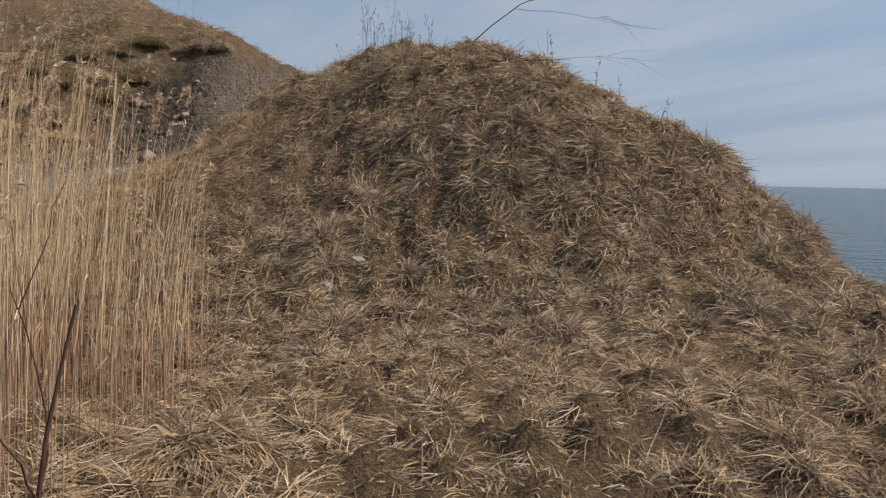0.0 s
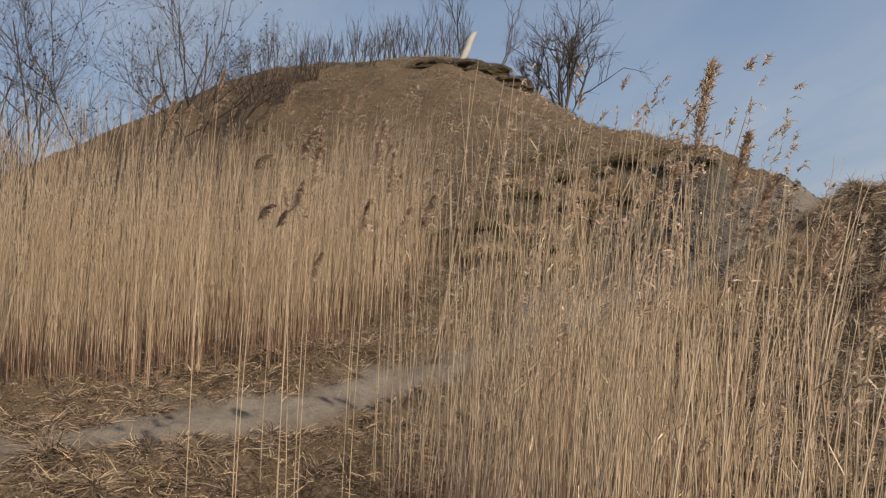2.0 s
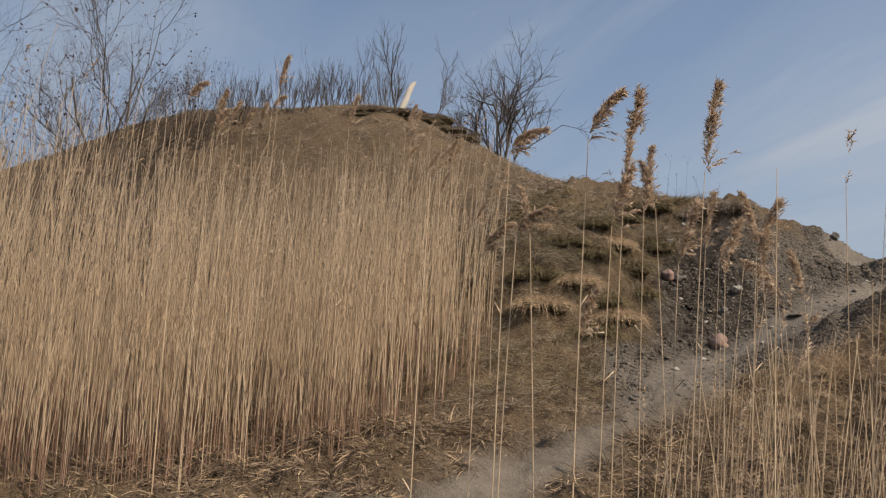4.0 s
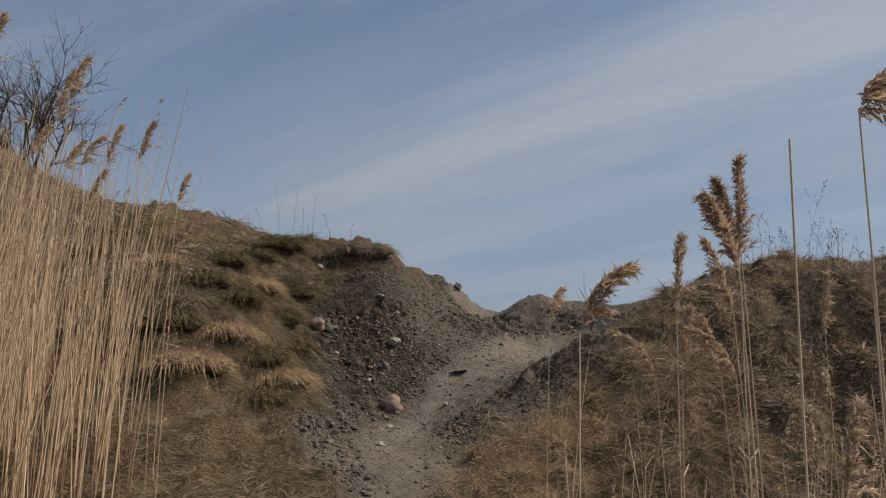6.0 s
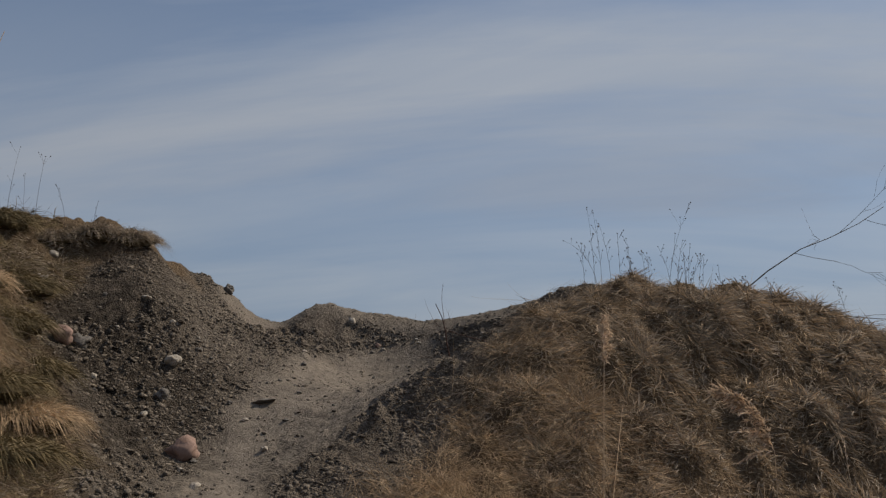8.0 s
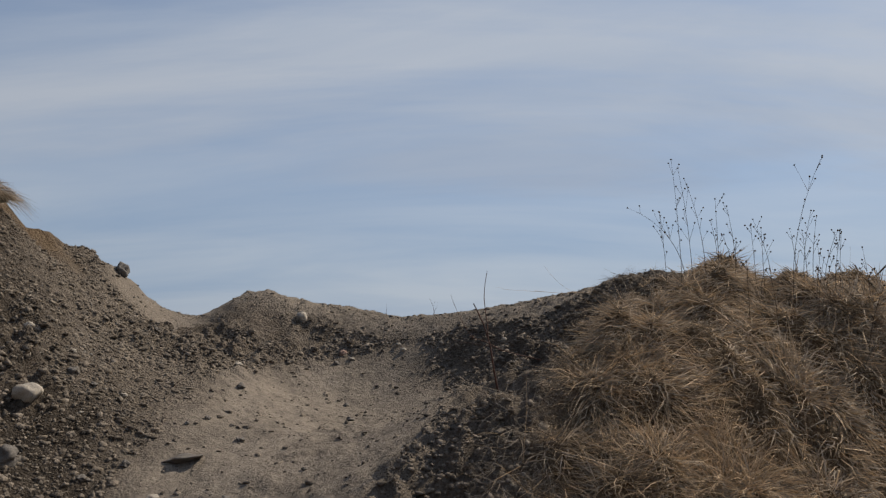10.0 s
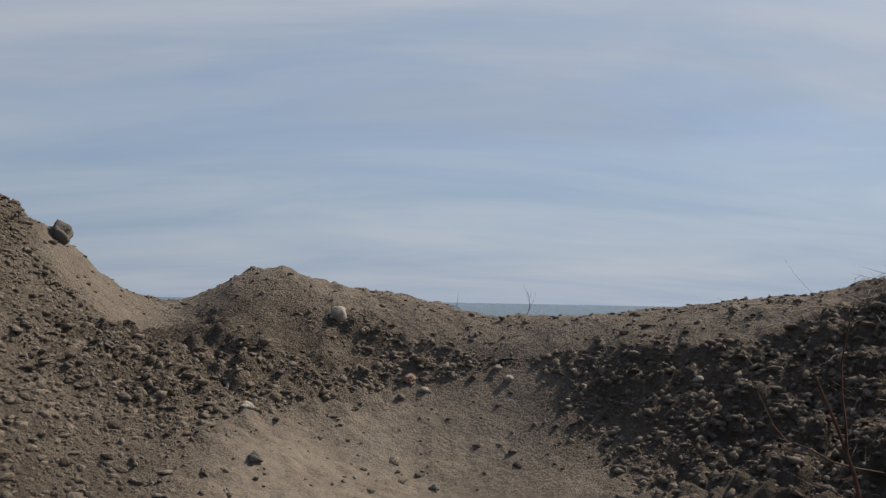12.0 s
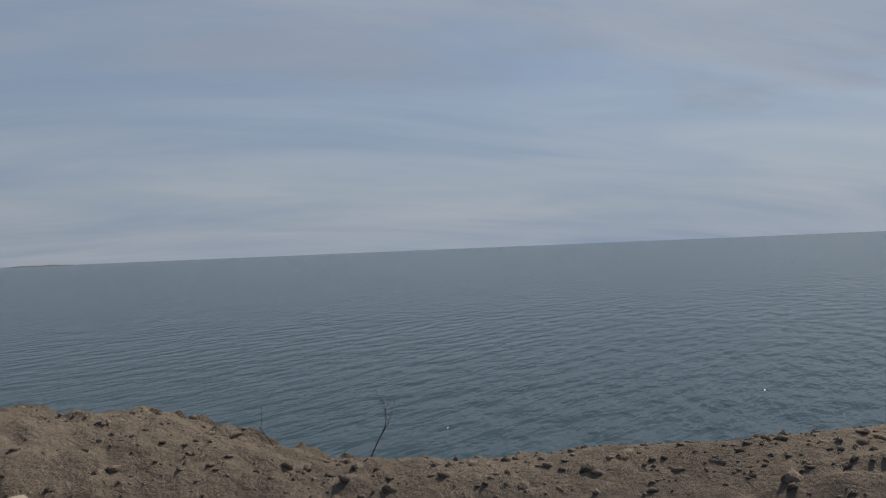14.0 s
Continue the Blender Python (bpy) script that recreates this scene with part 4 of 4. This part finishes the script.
def build_weeds():
    rng = np.random.default_rng(12)
    weed(-1.08, 10.55, 0.66, 700, 0.5, 9)
    for i, (x, y, tall) in enumerate(((-1.14, 10.66, 0.5), (-1.08, 10.58, 0.82), (-1.05, 10.52, 0.78), (-1.0, 10.45, 0.6), (-0.95, 10.38, 0.5), (-0.9, 10.28, 0.55), (-0.72, 10.0, 0.92),
                                      (-0.8, 10.15, 0.45), (-0.66, 9.95, 0.5), (-0.55, 9.8, 0.42), (-0.45, 9.62, 0.4), (-0.3, 9.45, 0.35), (-0.1, 9.3, 0.4))):
        weed(x, y, tall, 710 + i)
    for i in range(16):
        weed(-0.75 + rng.normal(0, 0.3), 10.0 + rng.normal(0, 0.35), rng.uniform(0.25, 0.5), 740 + i, 0, 5)
    for i in range(10):
        weed(rng.uniform(0.6, 2.6), rng.uniform(8.3, 9.3), rng.uniform(0.25, 0.5), 760 + i, 0, 8)
    for i, (x, y, tall) in enumerate(((-5.75, 15.6, 0.7), (-5.5, 15.5, 0.9), (-5.3, 15.45, 0.85), (-5.15, 15.4, 0.6), (-5.9, 15.7, 0.6), (-4.75, 15.2, 0.5), (-5.0, 15.5, 0.75), (-4.5, 15.0, 0.35), (-6.3, 16.0, 0.4))):
        weed(x, y, tall, 780 + i, 0, 3)


def grow(start, way, long, thick, depth, rng, spread, out, lift=0.12, forks=(3, 5), joints=6):
    """Limbs of a bare plant, as polylines with radii, thinner at each fork."""
    line = [np.array(start)]
    d = np.array(way)
    for _ in range(joints - 1):
        d = unit(d + rng.normal(0, 0.13, 3) + np.array([0, 0, lift]))
        line.append(line[-1] + d * long / (joints - 1))
    line = np.array(line)
    out.append((line, np.linspace(thick, thick * 0.45, joints), depth))
    if depth == 0:
        return
    for _ in range(int(rng.integers(forks[0], forks[1] + 1))):
        u = rng.uniform(0.25, 1.0)
        k = min(joints - 2, int(u * (joints - 1)))
        p = line[k] + (line[k + 1] - line[k]) * rng.random()
        side = unit(np.cross(d, rng.normal(size=3)))
        grow(p, unit(unit(line[k + 1] - line[k]) + side * spread * rng.uniform(0.6, 1.3)), long * rng.uniform(0.42, 0.68), thick * 0.5, depth - 1, rng, spread, out, lift, forks, joints)


def bare_plant(name, x, y, z, stems, tall, thick, depth, spread, seed, mat, label, category, group="", forks=(3, 5), dead_leaves=0, way=None, lift=0.12):
    """A leafless tree or shrub: a trunk for each stem, and its limbs and twigs."""
    rng = np.random.default_rng(seed)
    root = new(name)
    root.location = (x, y, z)
    out = []
    for _ in range(stems):
        a = rng.random() * 6.28
        tilt = 0.08 if stems == 1 else rng.uniform(0.06, 0.26) if thick > 0.08 else rng.uniform(0.1, 0.6)
        w = way if way is not None else (math.cos(a) * tilt, math.sin(a) * tilt, 1.0)
        grow((0, 0, -0.08), unit(np.array(w)), tall * rng.uniform(0.6, 0.8), thick * rng.uniform(0.7, 1.1), depth, rng, spread, out, lift, forks)
    for o in out:
        if o[2] == depth:
            part("trunk" if stems == 1 else "stem", rods(o[0][None], o[1][None], 6), mat, root)
    rows = [o for o in out if o[2] < depth]
    if rows:
        tagged(part("crown", rods(np.array([o[0] for o in rows]), np.array([o[1] for o in rows]), 3), mat, root), "spreading bare twigs", kind="stuff")
    if dead_leaves and rows:
        tips = np.array([o[0][int(rng.integers(2, 6))] for o in rows])
        k = rng.integers(0, len(tips), dead_leaves)
        tagged(part("dead_leaf_scatter", ribbons(tips[k] + rng.normal(0, 0.05, (dead_leaves, 3)), unit(rng.normal(size=(dead_leaves, 3)) - np.array([0, 0, 1.0])), rng.uniform(0.05, 0.1, dead_leaves),
                                    rng.uniform(0.03, 0.06, dead_leaves), np.zeros((dead_leaves, 3)), rng), TWIG, root, "few shrivelled brown leaves"), kind="stuff")
    return tagged(root, label, category, group)


def build_trees():
    for i, (x, y, top, stems) in enumerate(((-21.8, 17.9, 12.5, 3), (-21.0, 20.2, 13.0, 2), (-22.8, 15.2, 11.0, 2), (-23.5, 24.0, 11.5, 2), (-25.5, 17.0, 11.0, 2))):
        z = point_height(x, y)
        bare_plant("bare_tree", x, y, z, stems, (top - z) * 0.95, 0.05, 4, 0.75, 300 + i, BARK, "bare winter tree with fine grey twigs behind the reeds", "tree", "bare trees on the hill's flank", (4, 6), 420, lift=0.07)
    bare_plant("bare_bush", -12.7, 32.2, point_height(-12.7, 32.2), 6, 5.2, 0.07, 3, 0.7, 331, BARK, "dark leafless bush on the shoulder of the hill", "bush", "", (4, 6), lift=0.04)
    for i, (x, y) in enumerate(((-17.4, 32.0), (-15.9, 32.6), (-14.0, 32.5))):
        bare_plant("bare_tree", x, y, point_height(x, y), 1 if i < 2 else 4, (3.9, 4.2, 2.6)[i], 0.055, 3, 0.6, 340 + i, BARK, "thin dark leafless tree on the hilltop", "tree", "thin trees on the hilltop", (4, 5))
    rng = np.random.default_rng(17)
    for i in range(42):
        a = radians(42 - 15.5 * i / 41)
        r = 33.0 + rng.uniform(-0.8, 1.5)
        x, y = -2.07 - r * math.sin(a), 1.0 + r * math.cos(a)
        bare_plant("thicket_shrub", x, y, point_height(x, y), int(rng.integers(3, 7)), rng.uniform(0.9, 2.4), 0.018, 2, 0.5, 360 + i, BARK, "low brown leafless shrub along the hilltop", "shrub", "shrubs along the hilltop", (3, 4), lift=0.2)
    for i in range(14):
        a = radians(59 - 16 * i / 13)
        r = rng.uniform(15, 21)
        x, y = -2.07 - r * math.sin(a), 1.0 + r * math.cos(a)
        bare_plant("thicket_shrub", x, y, point_height(x, y), 8, rng.uniform(2.2, 3.6), 0.022, 3, 0.5, 420 + i, BARK, "brown leafless thicket shrub behind the reeds", "shrub", "thicket behind the reeds", (3, 4), lift=0.15)


def build_post():
    x, y = -15.95, 29.0
    b = bmesh.new()
    rings = []
    for k in range(9):
        s = k / 8
        r = 0.13 * (1 - 0.12 * s) * (1 + 0.05 * math.sin(k * 2.3))
        rings.append([b.verts.new((r * math.cos(j * math.pi / 5) + 0.012 * math.sin(k * 1.9), r * math.sin(j * math.pi / 5), 1.5 * s - 0.2 + (0.12 * math.cos(j * math.pi / 5) if k == 8 else 0))) for j in range(10)])
    for p, q in zip(rings, rings[1:]):
        for j in range(10):
            b.faces.new((p[j], p[(j + 1) % 10], q[(j + 1) % 10], q[j]))
    b.faces.new(rings[-1])
    b.faces.new(rings[0][::-1])
    me = bpy.data.meshes.new("stump")
    b.to_mesh(me)
    b.free()
    me.materials.append(POST)
    ob = new("dead_stump", me)
    ob.matrix_world = pose(x, y, point_height(x, y), -4, 20, 27)
    tagged(ob, "pale bleached leaning tree stump on the hilltop", "stump")


def twig(name, x, y, way, long, thick, seed, mat, label, depth=1, spread=0.6, forks=(2, 3), up=0.0, lift=0.0):
    return bare_plant(name, x, y, point_height(x, y) + up, 1, long / 0.7, thick, depth, spread, seed, mat, label, "twig", "", forks, way=way, lift=lift)


def build_twigs():
    twig("bent_branch", 0.2, 9.85, (0.75, -0.5, 0.5), 2.2, 0.008, 501, WEED, "long bent dry branch leaning from the mound's crest", 2, 0.45, (3, 4), lift=0.02)
    twig("bent_branch", 0.45, 9.6, (0.8, -0.6, 0.22), 1.5, 0.005, 502, WEED, "thin dry branch arching low over the mound's crest", 2, 0.4, (3, 4))
    twig("sapling", -2.63, 10.85, (-0.35, 0.12, 0.9), 0.66, 0.007, 503, TWIG, "red-brown forked sapling at the edge of the gully", 1, 0.35, (1, 2))
    twig("fallen_twig", -2.2, 10.9, (-0.75, 0.2, 0.16), 0.6, 0.004, 504, TWIG, "thin brown twig lying over grey grass", 1)
    twig("bleached_twig", -1.05, 11.15, (-0.6, 0.75, 0.0), 0.55, 0.003, 505, GRASS_PALE, "bleached forked twig lying on the rim", 1, 0.3, (1, 2), up=0.05)
    twig("bleached_twig", -1.55, 11.35, (0.5, 0.6, 0.1), 0.4, 0.004, 506, GRASS_PALE, "pale dry stem lying below the rim", 0, up=0.03)
    twig("sapling", -0.82, 13.25, (0.25, -0.1, 0.8), 0.26, 0.004, 507, TWIG, "small reddish sapling behind the crest of the rim", 2, 0.8, (2, 3))
    twig("sapling", -0.95, 13.5, (-0.1, 0.1, 0.8), 0.2, 0.003, 508, TWIG, "small reddish sapling behind the crest of the rim", 1, 0.8, (2, 3))
    twig("dark_branch", -1.08, 2.0, (0.1, 0.0, 0.9), 0.78, 0.009, 509, TWIG, "dark forked branch rising in front of the reeds", 2, 0.75, (2, 2))
    twig("dark_branch", -0.76, 1.85, (0.6, 0.1, 0.5), 0.5, 0.008, 510, TWIG, "dark low branch in front of the reeds", 1, 0.7, (2, 2))


build_grass()
build_stands()
build_single_reeds()
build_stones()
build_gravel()
build_tussocks()
build_weeds()
build_trees()
build_post()
build_twigs()
